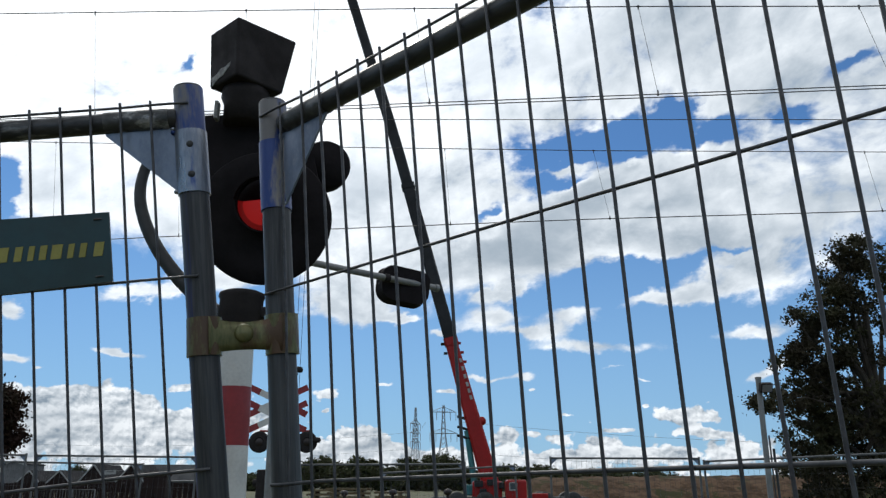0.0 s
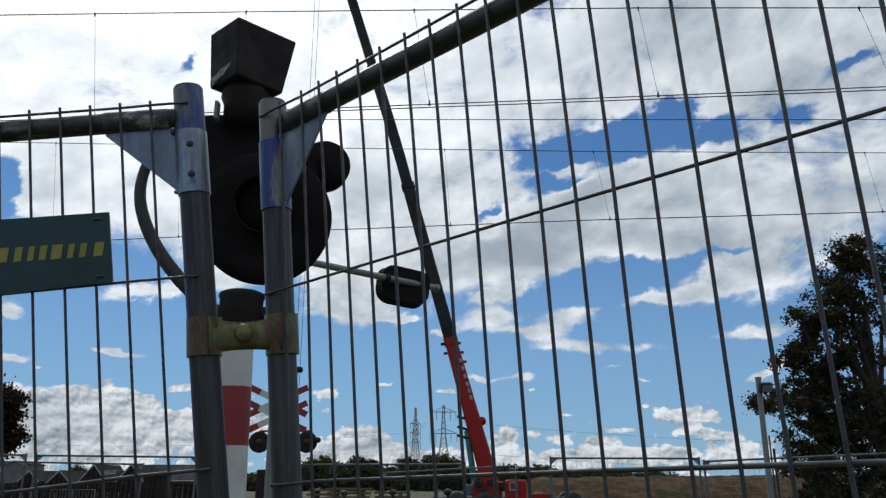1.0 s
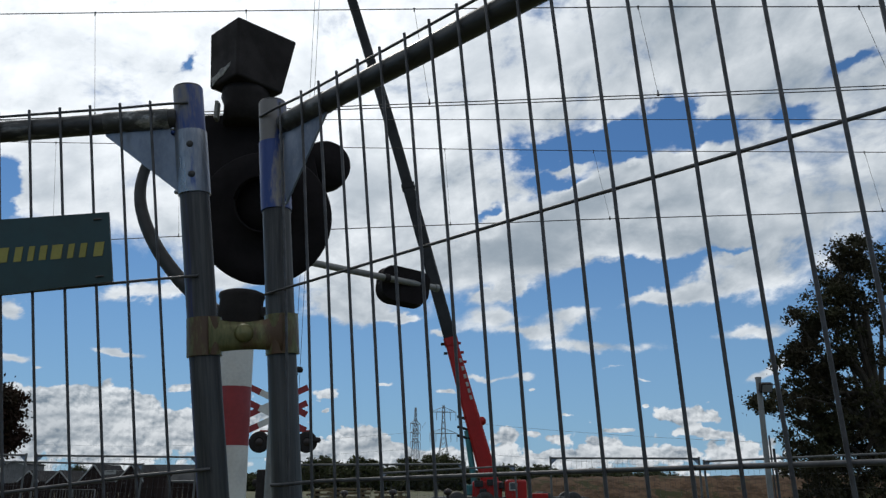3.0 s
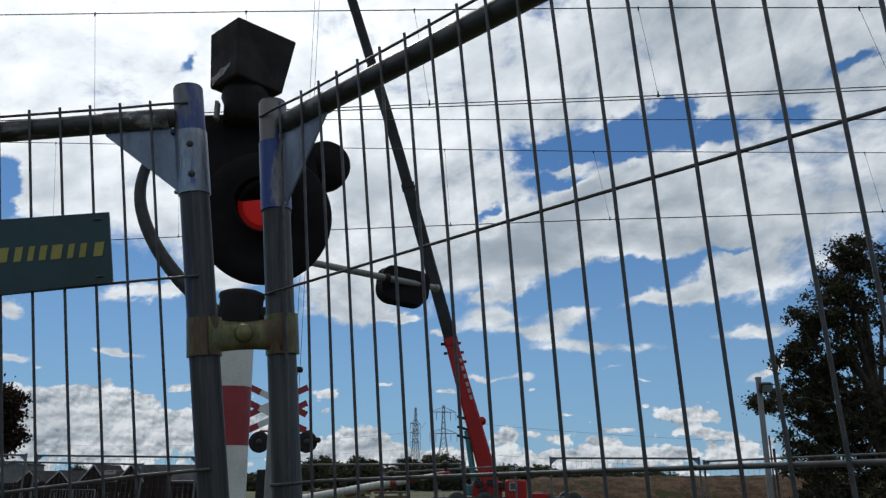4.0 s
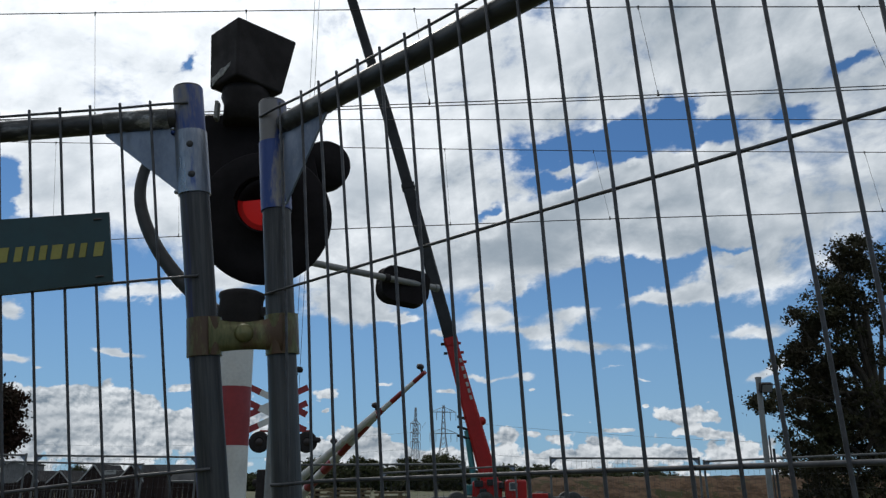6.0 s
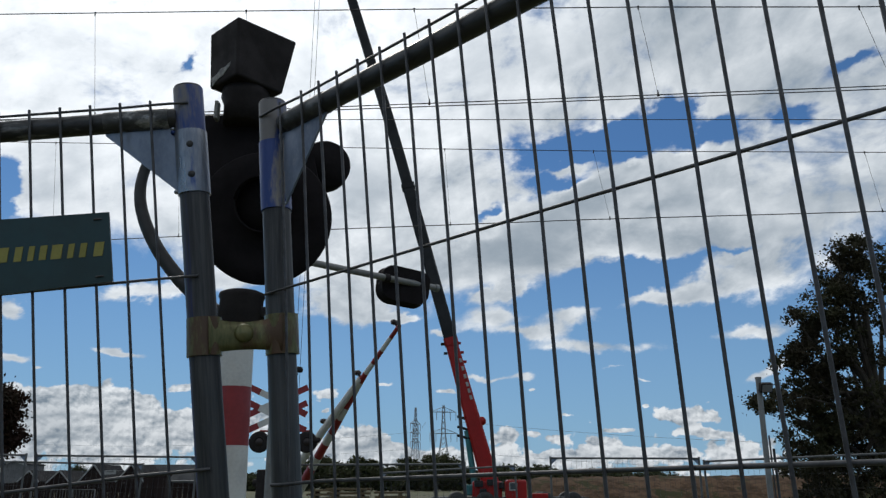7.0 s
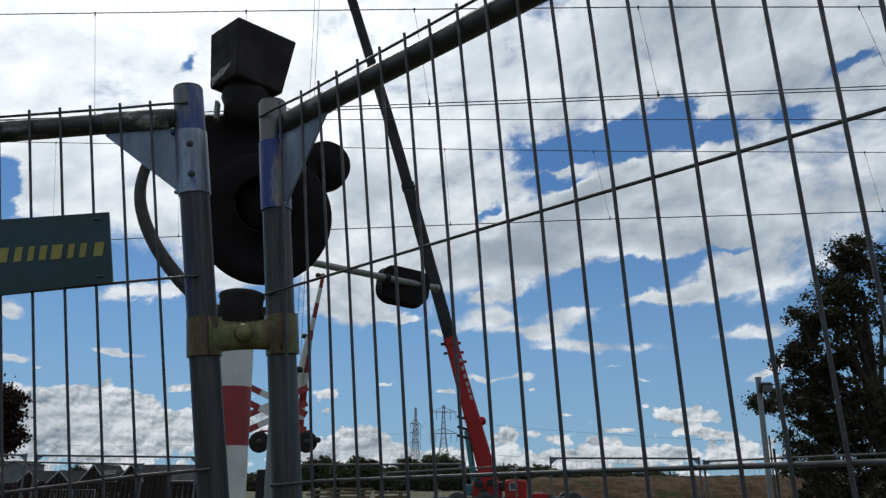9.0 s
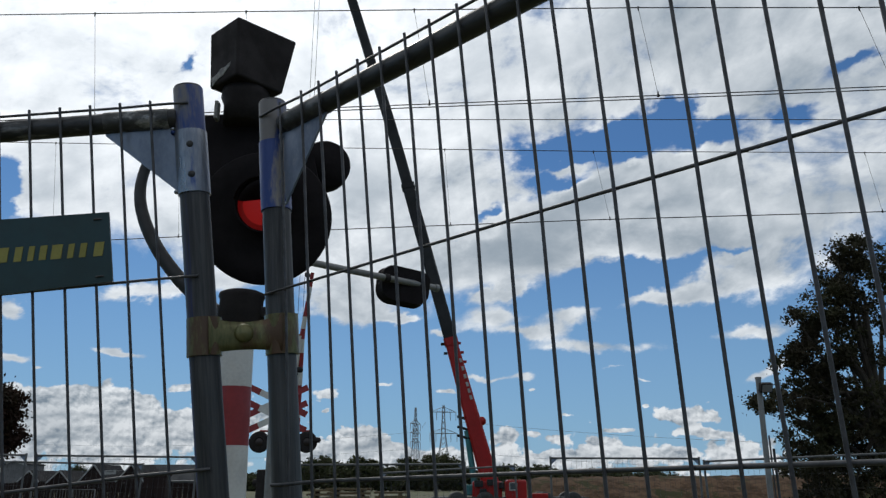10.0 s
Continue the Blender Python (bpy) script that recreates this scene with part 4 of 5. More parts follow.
# ---------------------------------------------------------------- further fence, beyond the track
def far_panel(a, b, z_foot, lean, label):
    """A mesh panel between two top corners a and b."""
    a, b = Vector(a), Vector(b)
    m = plane_frame(a, b - a, (lean, 0, 1))
    w = (b - a).length
    h = 2.0
    top = thing("mesh_fence", m, label, "fence", "temporary fence panels")
    for x in (0.0, w):
        part("post", Shape().tube([(x, 0, -h), (x, 0, 0.03)], 0.021, 10), FAR_STEEL, top)
        s = 1 if x == 0 else -1
        part("corner_plate", Shape().prism([(x, -0.14), (x, -0.02), (x + s * 0.13, -0.02)], 0.004), PLATE, top)
    part("top_tube", Shape().tube([(0, 0, 0), (w, 0, 0)], 0.019, 10), FAR_STEEL, top)
    part("bottom_tube", Shape().tube([(0, 0, -h + 0.1), (w, 0, -h + 0.1)], 0.016, 8), FAR_STEEL, top)
    s = Shape()
    n = int(w / 0.10)
    for k in range(1, n):
        s.tube([(w * k / n, -0.012, -h + 0.1), (w * k / n, -0.012, 0.012)], 0.0020, 4, cap=False)
    for k in range(7):
        s.tube([(0, -0.014, -0.28 * k - 0.02), (w, -0.014, -0.28 * k - 0.02)], 0.0022, 4, cap=False)
    tagged(part("wire_mesh", s, WIRE, top), kind="stuff")


PLAIN = "grey mesh fence panel standing beyond the track"
for a, b, lean in (((-11.6, 16.1, 2.05), (-8.23, 16.0, 2.03), 0.05), ((-8.0, 15.95, 2.02), (-4.87, 16.05, 1.99), -0.03),
                   ((-2.9, 15.9, 1.84), (0.42, 15.6, 1.845), 0.0), ((2.12, 16.0, 1.97), (5.05, 16.0, 1.962), 0.02),
                   ((5.14, 16.0, 1.906), (8.45, 14.3, 2.02), -0.02), ((8.55, 14.2, 2.02), (11.6, 12.8, 2.05), 0.03)):
    far_panel(a, b, 0.0, lean, PLAIN)
far_panel((-9.6, 17.6, 1.95), (-6.35, 17.2, 1.88), 0.0, 0.22, "grey mesh fence panel leaning over sideways")
far_panel((-1.3, 17.0, 1.70), (1.55, 17.6, 1.86), 0.0, -0.02, PLAIN)


# ---------------------------------------------------------------- flood light mast
def flood_mast():
    top = thing("floodlight_mast", Matrix.Translation((5.02, 12.6, 0)), "grey steel mast with a small square floodlight", "floodlight")
    part("pole", Shape().tube([(0, 0, 0), (0.02, 0, 3.09)], [0.047, 0.042], 16), GREY_PAINT, top)
    part("cap", Shape().tube([(0.02, 0, 3.08), (0.02, 0, 3.11)], 0.05, 16), GREY_PAINT, top)
    m = Matrix.Translation((0.085, -0.10, 2.935)) @ Matrix.Rotation(radians(24), 4, "X") @ Matrix.Rotation(radians(8), 4, "Z")
    head = part("lamp_head", Shape().box((0.20, 0.09, 0.15), m, 0.012), BLACK, top, "dark square floodlight head")
    part("glass", Shape().box((0.165, 0.004, 0.115), m @ Matrix.Translation((0, -0.0475, 0))), PALE_WALL, head, "pale floodlight glass")
    part("bracket", Shape().box((0.06, 0.14, 0.03), Matrix.Translation((0.03, -0.05, 2.88)), 0.004), BLACK, top)
    part("conduit", Shape().tube([(0.075, -0.03, 2.2), (0.075, -0.03, 0)], 0.014, 8), STEEL, top)
    part("brace", Shape().tube([(0.13, -0.02, 2.0), (0.14, -0.02, 0)], 0.02, 10), STEEL, top)


flood_mast()


# ---------------------------------------------------------------- trees
def leaf_cloud(lobes, clumps, per, size, spread, seed):
    """Many small leaves in clumps over the shells of some lobes (centre, half axes)."""
    rng = np.random.default_rng(seed)
    vol = np.array([l[1][0] * l[1][1] * l[1][2] for l in lobes]) ** 0.67
    pick = rng.choice(len(lobes), clumps, p=vol / vol.sum())
    cen = np.array([l[0] for l in lobes])[pick]
    rad = np.array([l[1] for l in lobes])[pick]
    d = rng.normal(size=(clumps, 3))
    d /= np.linalg.norm(d, axis=1)[:, None]
    c = cen + d * rad * (rng.uniform(0.15, 1.0, clumps) ** 0.45)[:, None]
    sp = rng.uniform(0.6, 1.4, clumps)[:, None, None] * spread
    off = rng.normal(size=(clumps, per, 3)) * sp * np.array([1, 1, 0.7])
    p = (c[:, None, :] + off).reshape(-1, 3)
    n = len(p)
    a = rng.normal(size=(n, 3))
    a /= np.linalg.norm(a, axis=1)[:, None]
    b = np.cross(a, rng.normal(size=(n, 3)))
    b /= np.linalg.norm(b, axis=1)[:, None]
    s = size * rng.uniform(0.6, 1.4, n)[:, None]
    quad = np.stack([p - a * s, p + b * s * 0.5 + a * s * 0.1, p + a * s, p - b * s * 0.5 + a * s * 0.1], axis=1).reshape(-1, 3)
    me = bpy.data.meshes.new("crown")
    me.from_pydata(quad.tolist(), [], np.arange(4 * n).reshape(-1, 4).tolist())
    return me, c


def tree(base, height, r, lobes, clumps, per, size, spread, leaf, seed, label):
    top = thing("tree", Matrix.Translation(base), label, "tree")
    part("trunk", Shape().tube([(0, 0, -0.1), (0.05, 0, height * 0.2), (-0.08, 0.05, height * 0.5), (0.05, 0, height * 0.85)], [r * 1.3, r, r * 0.7, r * 0.15], 12), BARK, top)
    rng = random.Random(seed)
    for (c, ax) in lobes:
        c = Vector(c)
        for k in range(2):
            z0 = height * rng.uniform(0.18, 0.5)
            tip = c + Vector([rng.uniform(-0.6, 0.6) * q for q in ax])
            mid = Vector((0, 0, z0)).lerp(tip, 0.5) + Vector((0, 0, 0.2))
            part("limb", Shape().tube([(0, 0, z0), mid, tip], [r * 0.4, r * 0.24, r * 0.05], 7), BARK, top)
    me, _ = leaf_cloud(lobes, clumps, per, size, spread, seed)
    me.materials.append(leaf)
    part("crown", me, leaf, top, "dense crown of small dark leaves")


tree((13.2, 24.0, 0), 8.6, 0.24,
     [((0.6, 0.2, 4.7), (2.9, 1.5, 3.4)), ((-0.1, 0.0, 8.55), (0.85, 0.8, 0.55)), ((1.6, 0.2, 8.1), (1.3, 1.1, 0.8)), ((-0.5, 0.1, 7.9), (0.75, 0.8, 0.65)), ((-1.0, -0.2, 7.2), (0.8, 0.8, 0.45)),
      ((-2.05, -0.2, 6.45), (0.72, 0.7, 0.26)), ((-1.3, 0.0, 6.3), (0.9, 0.9, 0.55)), ((-1.6, 0.1, 5.3), (1.1, 1.0, 0.5)), ((-2.6, 0.2, 5.15), (0.62, 0.6, 0.28)), ((-2.9, -0.2, 3.85), (1.15, 0.8, 0.36)), ((-3.55, 0.0, 3.75), (0.55, 0.5, 0.25)), ((-1.9, 0.2, 4.4), (0.9, 0.9, 0.6)),
      ((-1.9, 0.3, 3.0), (1.1, 1.0, 0.8)), ((-2.4, 0.0, 2.15), (0.95, 0.9, 0.55)), ((-1.9, 0.2, 1.1), (1.2, 1.0, 1.0)), ((0.4, -0.4, 1.2), (2.4, 0.9, 1.3)), ((2.6, 0.2, 4.4), (1.7, 1.5, 2.7)), ((2.6, -0.2, 1.4), (1.9, 1.2, 1.4)), ((0.4, 0.4, 2.8), (2.4, 1.4, 1.6))],
     1400, 80, 0.057, 0.115, LEAF, 5, "broad dark green oak tree beside the track")
tree((-22.9, 40.0, 0), 6.4, 0.2,
     [((0, 0, 4.4), (1.5, 1.4, 2.2)), ((0.9, 0, 5.2), (0.85, 0.8, 0.9)), ((1.0, 0, 4.0), (0.95, 0.8, 0.9)), ((-1.2, 0, 5), (1.0, 1.0, 1.2))],
     300, 50, 0.12, 0.22, RED_LEAF, 9, "dark russet tree at the edge of the houses")


def far_woods():
    rng = random.Random(3)
    lobes = []
    x = -75.0
    while x < 62:
        if x < -38:
            top = 4.5
        elif x < -4:
            top = 7.6 + 1.0 * math.sin(x * 0.5)
        elif x < 3:
            top = 9.2
        elif x < 18:
            top = 6.2
        else:
            top = 6.6 - 0.04 * (x - 18)
        top *= rng.uniform(0.85, 1.08)
        r = rng.uniform(2.2, 3.6)
        lobes.append(((x, 220 + rng.uniform(-4, 8), top * 0.5), (r, r, top * 0.5)))
        x += r * 0.8
    me, _ = leaf_cloud(lobes, 4600, 24, 0.44, 0.60, 21)
    me.materials.append(WOOD_LEAF)
    tagged(new("far_woods", me), "distant line of dark green trees on the horizon", "woods", kind="stuff")


far_woods()


# ---------------------------------------------------------------- houses
def gable_house(x, y, w, depth, eaves, ridge, wall, label, turn=0.0, door=True):
    """A small house whose gable faces the crossing."""
    top = thing("house", Matrix.Translation((x, y, 0)) @ Matrix.Rotation(radians(turn), 4, "Z"), label, "house", "houses")
    h = w / 2
    wl = part("wall", Shape().prism([(-h, 0), (h, 0), (h, eaves), (0, ridge - 0.1), (-h, eaves)], depth, Matrix.Translation((0, depth / 2, 0))), wall, top)
    for s in (-1, 1):
        d = Vector((s * (h + 0.25), 0, eaves - 0.25 * (ridge - eaves) / h)) - Vector((0, 0, ridge))
        n = Vector((-d.z * s, 0, d.x * s)).normalized() * 0.12
        o = Vector((0, -0.3, ridge))
        q = [o, o + d, o + d + n, o + n]
        back = Vector((0, depth + 0.6, 0))
        v = q + [p + back for p in q]
        part("roof_slope", Shape().faces(v, [(0, 1, 2, 3), (7, 6, 5, 4), (0, 4, 5, 1), (1, 5, 6, 2), (2, 6, 7, 3), (3, 7, 4, 0)]), ROOF, top, "grey tiled roof slope")
        f = Vector((0, -0.06, 0))
        e = Vector((0, 0, -0.26))
        b = [o + f + n, o + d + f + n, o + d + f + e, o + f + e]
        v = b + [p + Vector((0, 0.05, 0)) for p in b]
        part("barge_board", Shape().faces(v, [(0, 1, 2, 3), (7, 6, 5, 4), (0, 4, 5, 1), (1, 5, 6, 2), (2, 6, 7, 3), (3, 7, 4, 0)]), BARGE, top, "pale barge board")
    for wx in (-0.22, 0.22):
        fr = part("window", Shape().box((0.9, 0.06, 1.1), Matrix.Translation((wx * w, -0.03, min(eaves, 2.4) * 0.62)), 0.0), BARGE, wl)
        part("pane", Shape().box((0.74, 0.02, 0.94), Matrix.Translation((wx * w, -0.068, min(eaves, 2.4) * 0.62))), GLASS, fr)
    return top


DARK_HOUSE = "small dark brick house with a pale-edged gable"
for x, w, e, r in ((-91.3, 4.4, 2.5, 4.65), (-84.6, 5.5, 1.9, 4.65), (-77.2, 5.9, 2.4, 5.97), (-68.9, 5.7, 2.6, 5.97)):
    gable_house(x, 180.0, w, 14.0, e, r, BRICK, DARK_HOUSE)
gable_house(-102.5, 194.0, 6.0, 9.0, 6.3, 7.1, PALE_WALL, "pale rendered house with a low roof")


for bx, by, bh, sd in ((-92.0, 205.0, 7.2, 31), (-80.5, 215.0, 7.4, 32), (-73.0, 226.0, 8.2, 33), (-63.0, 235.0, 8.4, 34)):
    tree((bx, by, 0), bh * 0.8, 0.1, [((0, 0, bh * 0.62), (bh * 0.3, bh * 0.3, bh * 0.36)), ((bh * 0.2, 0, bh * 0.5), (bh * 0.2, bh * 0.2, bh * 0.25))], 60, 40, 0.2, 0.35, WOOD_LEAF, sd, "small garden tree between the houses")


def timber_stack(x, y, w, layers, top_z, label):
    """Planks laid in layers on bearers."""
    top = thing("timber_stack", Matrix.Translation((x, y, 0)), label, "timber stack", "timber stacks")
    me = Shape().box((w, 0.22, 0.075), Matrix(), 0.006).mesh("plank", TIMBER)
    step = top_z / layers
    for k in range(layers):
        z = step * (k + 1) - 0.0375
        part("bearer", Shape().box((0.12, 1.2, step - 0.075), Matrix.Translation((-w * 0.32, 0, z - step / 2)), 0.005), TIMBER, top)
        part("bearer", Shape().box((0.12, 1.2, step - 0.075), Matrix.Translation((w * 0.32, 0, z - step / 2)), 0.005), TIMBER, top)
        for r in range(5):
            p = part("plank", me, TIMBER, top)
            p.location = (random.uniform(-0.12, 0.12), -0.5 + 0.25 * r, z)


timber_stack(-3.55, 31.0, 1.5, 9, 1.36, "stack of yellowish planks on bearers")
timber_stack(-2.1, 33.0, 1.2, 7, 1.22, "stack of yellowish planks on bearers")
timber_stack(-4.9, 34.0, 1.1, 8, 1.30, "stack of yellowish planks on bearers")


def long_building():
    top = thing("long_building", Matrix.Translation((-62.0, 196.0, 0)), "long low building with a grey tiled roof", "building")
    part("wall", Shape().box((19.0, 9.0, 2.6), Matrix.Translation((0, 0, 1.3))), PALE_WALL, top)
    part("roof", Shape().prism([(-5.2, 2.5), (5.2, 2.5), (0, 6.3)], 19.4, Matrix.Rotation(radians(90), 4, "Z")), GREY_ROOF, top, "pale grey roof")
    part("gutter", Shape().tube([(-9.7, -5.25, 2.5), (9.7, -5.25, 2.5)], 0.09, 8), BARGE, top)
    for k in range(5):
        part("window", Shape().box((1.2, 0.06, 1.0), Matrix.Translation((-7 + 3.4 * k, -4.53, 1.5))), GLASS, top)


long_building()


def garden_fence():
    top = thing("plank_fence", Matrix.Translation((-39, 82, 0)), "dark red-brown wooden plank fence before the houses", "fence")
    me = Shape().box((0.5, 0.05, 1.75), Matrix.Translation((0, 0, 0.87)), 0.01).mesh("plank", DARK_TIMBER)
    for k in range(64):
        p = part("plank", me, DARK_TIMBER, top)
        p.location = (-17 + 0.53 * k, 0.02 * (k % 2), random.uniform(-0.06, 0.04))


garden_fence()


def site_cabinet():
    """A dark brown cabinet with a lid and two doors."""
    top = thing("site_cabinet", Matrix.Translation((-14.0, 40.0, 0)), "dark brown site cabinet standing before the houses", "cabinet")
    body = part("body", Shape().box((1.08, 0.7, 1.9), Matrix.Translation((0, 0, 0.95)), 0.02), BRICK, top)
    part("lid", Shape().box((1.16, 0.78, 0.07), Matrix.Translation((0, 0, 1.935)), 0.015), BRICK, top)
    for x in (-0.26, 0.26):
        door = part("door", Shape().box((0.48, 0.03, 1.7), Matrix.Translation((x, -0.362, 0.95)), 0.008), BRICK, body)
        part("handle", Shape().box((0.03, 0.04, 0.16), Matrix.Translation((x * 0.3, -0.39, 1.0)), 0.006), CRANE_DARK, door)


site_cabinet()


def crowd_barrier(x, w):
    """A low pale tube barrier with two rails and uprights."""
    top = thing("crowd_barrier", Matrix.Translation((x, 30.0, 0)), "low pale tubular barrier on the site", "barrier", "site barriers")
    part("frame", Shape().tube([(-w / 2, 0, 0.05), (-w / 2, 0, 1.31), (w / 2, 0, 1.31), (w / 2, 0, 0.05)], 0.024, 8), FAR_STEEL, top)
    part("rail", Shape().tube([(-w / 2, 0, 0.3), (w / 2, 0, 0.3)], 0.018, 8), FAR_STEEL, top)
    for k in range(1, 7):
        part("bar", Shape().tube([(-w / 2 + w * k / 7, 0, 0.3), (-w / 2 + w * k / 7, 0, 1.31)], 0.008, 6), FAR_STEEL, top)
    for s in (-1, 1):
        part("foot", Shape().box((0.06, 0.6, 0.05), Matrix.Translation((s * w / 2, 0, 0.025)), 0.008), FAR_STEEL, top)


crowd_barrier(-13.95, 0.78)
crowd_barrier(-13.12, 0.78)


def notice_board():
    top = thing("notice_board", Matrix.Translation((-6.83, 16.72, 1.71)), "small white notice board tied to the leaning fence", "sign")
    part("panel", Shape().box((0.24, 0.006, 0.085), Matrix.Rotation(radians(-3), 4, "Y"), 0.002), BARGE, top)
    part("text_bar", Shape().box((0.15, 0.002, 0.016), Matrix.Translation((0, -0.0045, 0.012))), FAR_STEEL, top, "grey text bar")
    for x in (-0.1, 0.1):
        part("tie", Shape().tube([(x, -0.005, 0.036), (x, 0.5, 0.05)], 0.003, 5), WIRE, top)


notice_board()


# ---------------------------------------------------------------- mobile crane
def crane():
    """A telescopic crane; the boom runs up past the picture's top."""
    top = thing("mobile_crane", Matrix.Translation((2.2, 48.0, 0)), "red mobile crane with a raised dark telescopic boom", "crane")
    line = [Vector((0.58, 0, 1.55)), Vector((-1.75, 0, 10.14)), Vector((-5.37, 0, 23.47)), Vector((-8.64, 0, 34.36)), Vector((-12.0, 0, 44.84))]
    side = Vector((0, 1, 0))
    ax = (line[1] - line[0]).normalized()
    nor = ax.cross(side).normalized() * -1

    def on(t):
        """The point t metres up the slightly bent boom, and the boom's direction there."""
        for p, q in zip(line, line[1:]):
            d = q - p
            if t <= d.length or q is line[-1]:
                return p + d.normalized() * t, d.normalized()
            t -= d.length

    def section(name, a, b, w0, w1, mat, label=""):
        """A boom length with cut corners, from a to b metres up the boom."""
        out = [(-1, -0.75), (-0.75, -1), (0.75, -1), (1, -0.75), (1, 0.85), (0.85, 1), (-0.85, 1), (-1, 0.85)]
        v, n = [], len(out)
        steps = 4
        for k in range(steps + 1):
            c, d = on(a + (b - a) * k / steps)
            w = w0 + (w1 - w0) * k / steps
            e = side.cross(d).normalized()
            v += [c + e * (p * w / 2) + side * (q * w / 2 * 0.8) for p, q in out]
        f = [(k * n + i, k * n + (i + 1) % n, (k + 1) * n + (i + 1) % n, (k + 1) * n + i) for k in range(steps) for i in range(n)]
        f += [tuple(range(n - 1, -1, -1)), tuple(range(steps * n, steps * n + n))]
        return part(name, Shape().faces(v, f), mat, top, label)
    base = section("base_boom", 0.0, 8.9, 1.02, 0.74, CRANE_RED, "red base boom")
    for k, (a, b, w) in enumerate(((8.9, 19.5, 0.76), (19.5, 28.5, 0.70), (28.5, 36.5, 0.64), (36.5, 45.0, 0.58))):
        sec = section("boom_section", a - 0.2, b, w, w, CRANE_DARK, "dark telescopic boom section")
        section("boom_collar", b - 0.35, b, w + 0.10, w + 0.10, CRANE_DARK)
    # head of the base boom, its collar and fittings
    section("boom_collar", 8.5, 8.95, 0.86, 0.86, CRANE_RED)
    for t, s in ((8.7, -0.75), (8.1, -0.72), (8.5, 0.62), (7.9, 0.64), (7.3, 0.66)):
        c = on(t)[0]
        part("fitting", Shape().box((0.24, 0.3, 0.13), Matrix.Translation(c + nor * s * 0.72), 0.02), CRANE_RED if s > 0 else CRANE_DARK, base)
    for t in (5.9, 5.5, 5.1, 6.4, 6.9, 7.4):
        c = on(t)[0] + nor * 0.24 + Vector((0, -0.40, 0))
        part("marking", Shape().box((0.15, 0.02, 0.26), plane_frame(c, nor, ax)), BARGE, base, "pale marking on the boom")
    c = on(3.6)[0] + nor * 0.50
    part("pivot_knuckle", Shape().turned([(0.0001, 0.3), (0.22, 0.28), (0.27, 0.0), (0.22, -0.28), (0.0001, -0.3)], facing(c, (0, 1, 0), (1, 0, 0)), 24), CRANE_RED, base)
    # lifting cylinder and hose reel at the back of the boom
    part("lift_cylinder", Shape().tube([(-0.30, 0, 1.3), on(3.3)[0] + nor * -0.52], [0.20, 0.16], 14), TEAL, top, "teal lifting cylinder")
    for z in (5.3, 4.7, 4.2):
        part("reel", Shape().tube([(-1.35, -0.1, z + 0.12), (-0.55, -0.1, z - 0.10)], 0.08, 10), CRANE_DARK, base)
    # superstructure, cab, counterweight, carrier
    cab = part("cab", Shape().box((1.15, 1.4, 1.1), Matrix.Translation((1.95, -1.2, 1.22)), 0.12), CRANE_RED, top, "red crane cab")
    part("cab_window", Shape().box((0.40, 0.02, 0.36), Matrix.Translation((1.75, -1.91, 1.40)), 0.0), GLASS, cab)
    for a, b in (((1.55, 1.2), (1.95, 1.2)), ((1.55, 1.6), (1.95, 1.6)), ((1.55, 1.2), (1.55, 1.6)), ((1.95, 1.2), (1.95, 1.6))):
        part("window_frame", Shape().tube([(a[0], -1.93, a[1]), (b[0], -1.93, b[1])], 0.035, 6), BARGE, cab)
    part("turntable", Shape().box((1.7, 2.0, 1.0), Matrix.Translation((0.35, 0, 1.2)), 0.1), CRANE_RED, top)
    for x, z, w in ((-0.15, 1.55, 0.5), (0.5, 1.62, 0.35), (1.15, 1.45, 0.3), (0.1, 1.1, 0.4)):
        part("machinery", Shape().box((w, 0.3, 0.35), Matrix.Translation((x, -1.1, z)), 0.04), CRANE_DARK, top)
    part("outrigger_box", Shape().box((0.9, 0.5, 0.35), Matrix.Translation((3.3, -1.3, 0.85)), 0.04), CRANE_RED, top)
    part("winch_housing", Shape().box((0.7, 1.6, 0.6), Matrix.Translation((-0.5, 0.1, 1.2)), 0.08), TEAL, top)
    part("carrier", Shape().box((9.0, 2.6, 0.45), Matrix.Translation((1.6, 0, 0.60)), 0.08), CRANE_DARK, top, "dark carrier chassis")
    for x in (-1.4, 0.2, 3.6, 5.2):
        for y in (-1.2, 1.2):
            wh = part("wheel", Shape().turned([(0.25, 0.16), (0.5, 0.18), (0.56, 0.1), (0.56, -0.1), (0.5, -0.18), (0.25, -0.16)], facing((x, y, 0.56), (0, 1, 0)), 24), RUBBER_AND_HOLE_SHADE, top)
            part("rim", Shape().turned([(0.0001, 0.1), (0.25, 0.14), (0.25, -0.14), (0.0001, -0.1)], facing((x, y, 0.56), (0, 1, 0)), 18), STEEL, wh)
    # hoist ropes hanging from the boom head
    for x in (-11.27, -10.96):
        part("hoist_rope", Shape().tube([(x, 0, 45.0), (x + 0.02, 0, 2.5)], 0.016, 5), CRANE_DARK, top)
    part("hook_block", Shape().box((0.6, 0.4, 1.0), Matrix.Translation((-11.13, 0, 2.2)), 0.1), CRANE_RED, top)
    part("boom_head", Shape().box((1.4, 0.8, 0.9), Matrix.Translation((-11.6, 0, 45.3)), 0.1), CRANE_DARK, top)


crane()


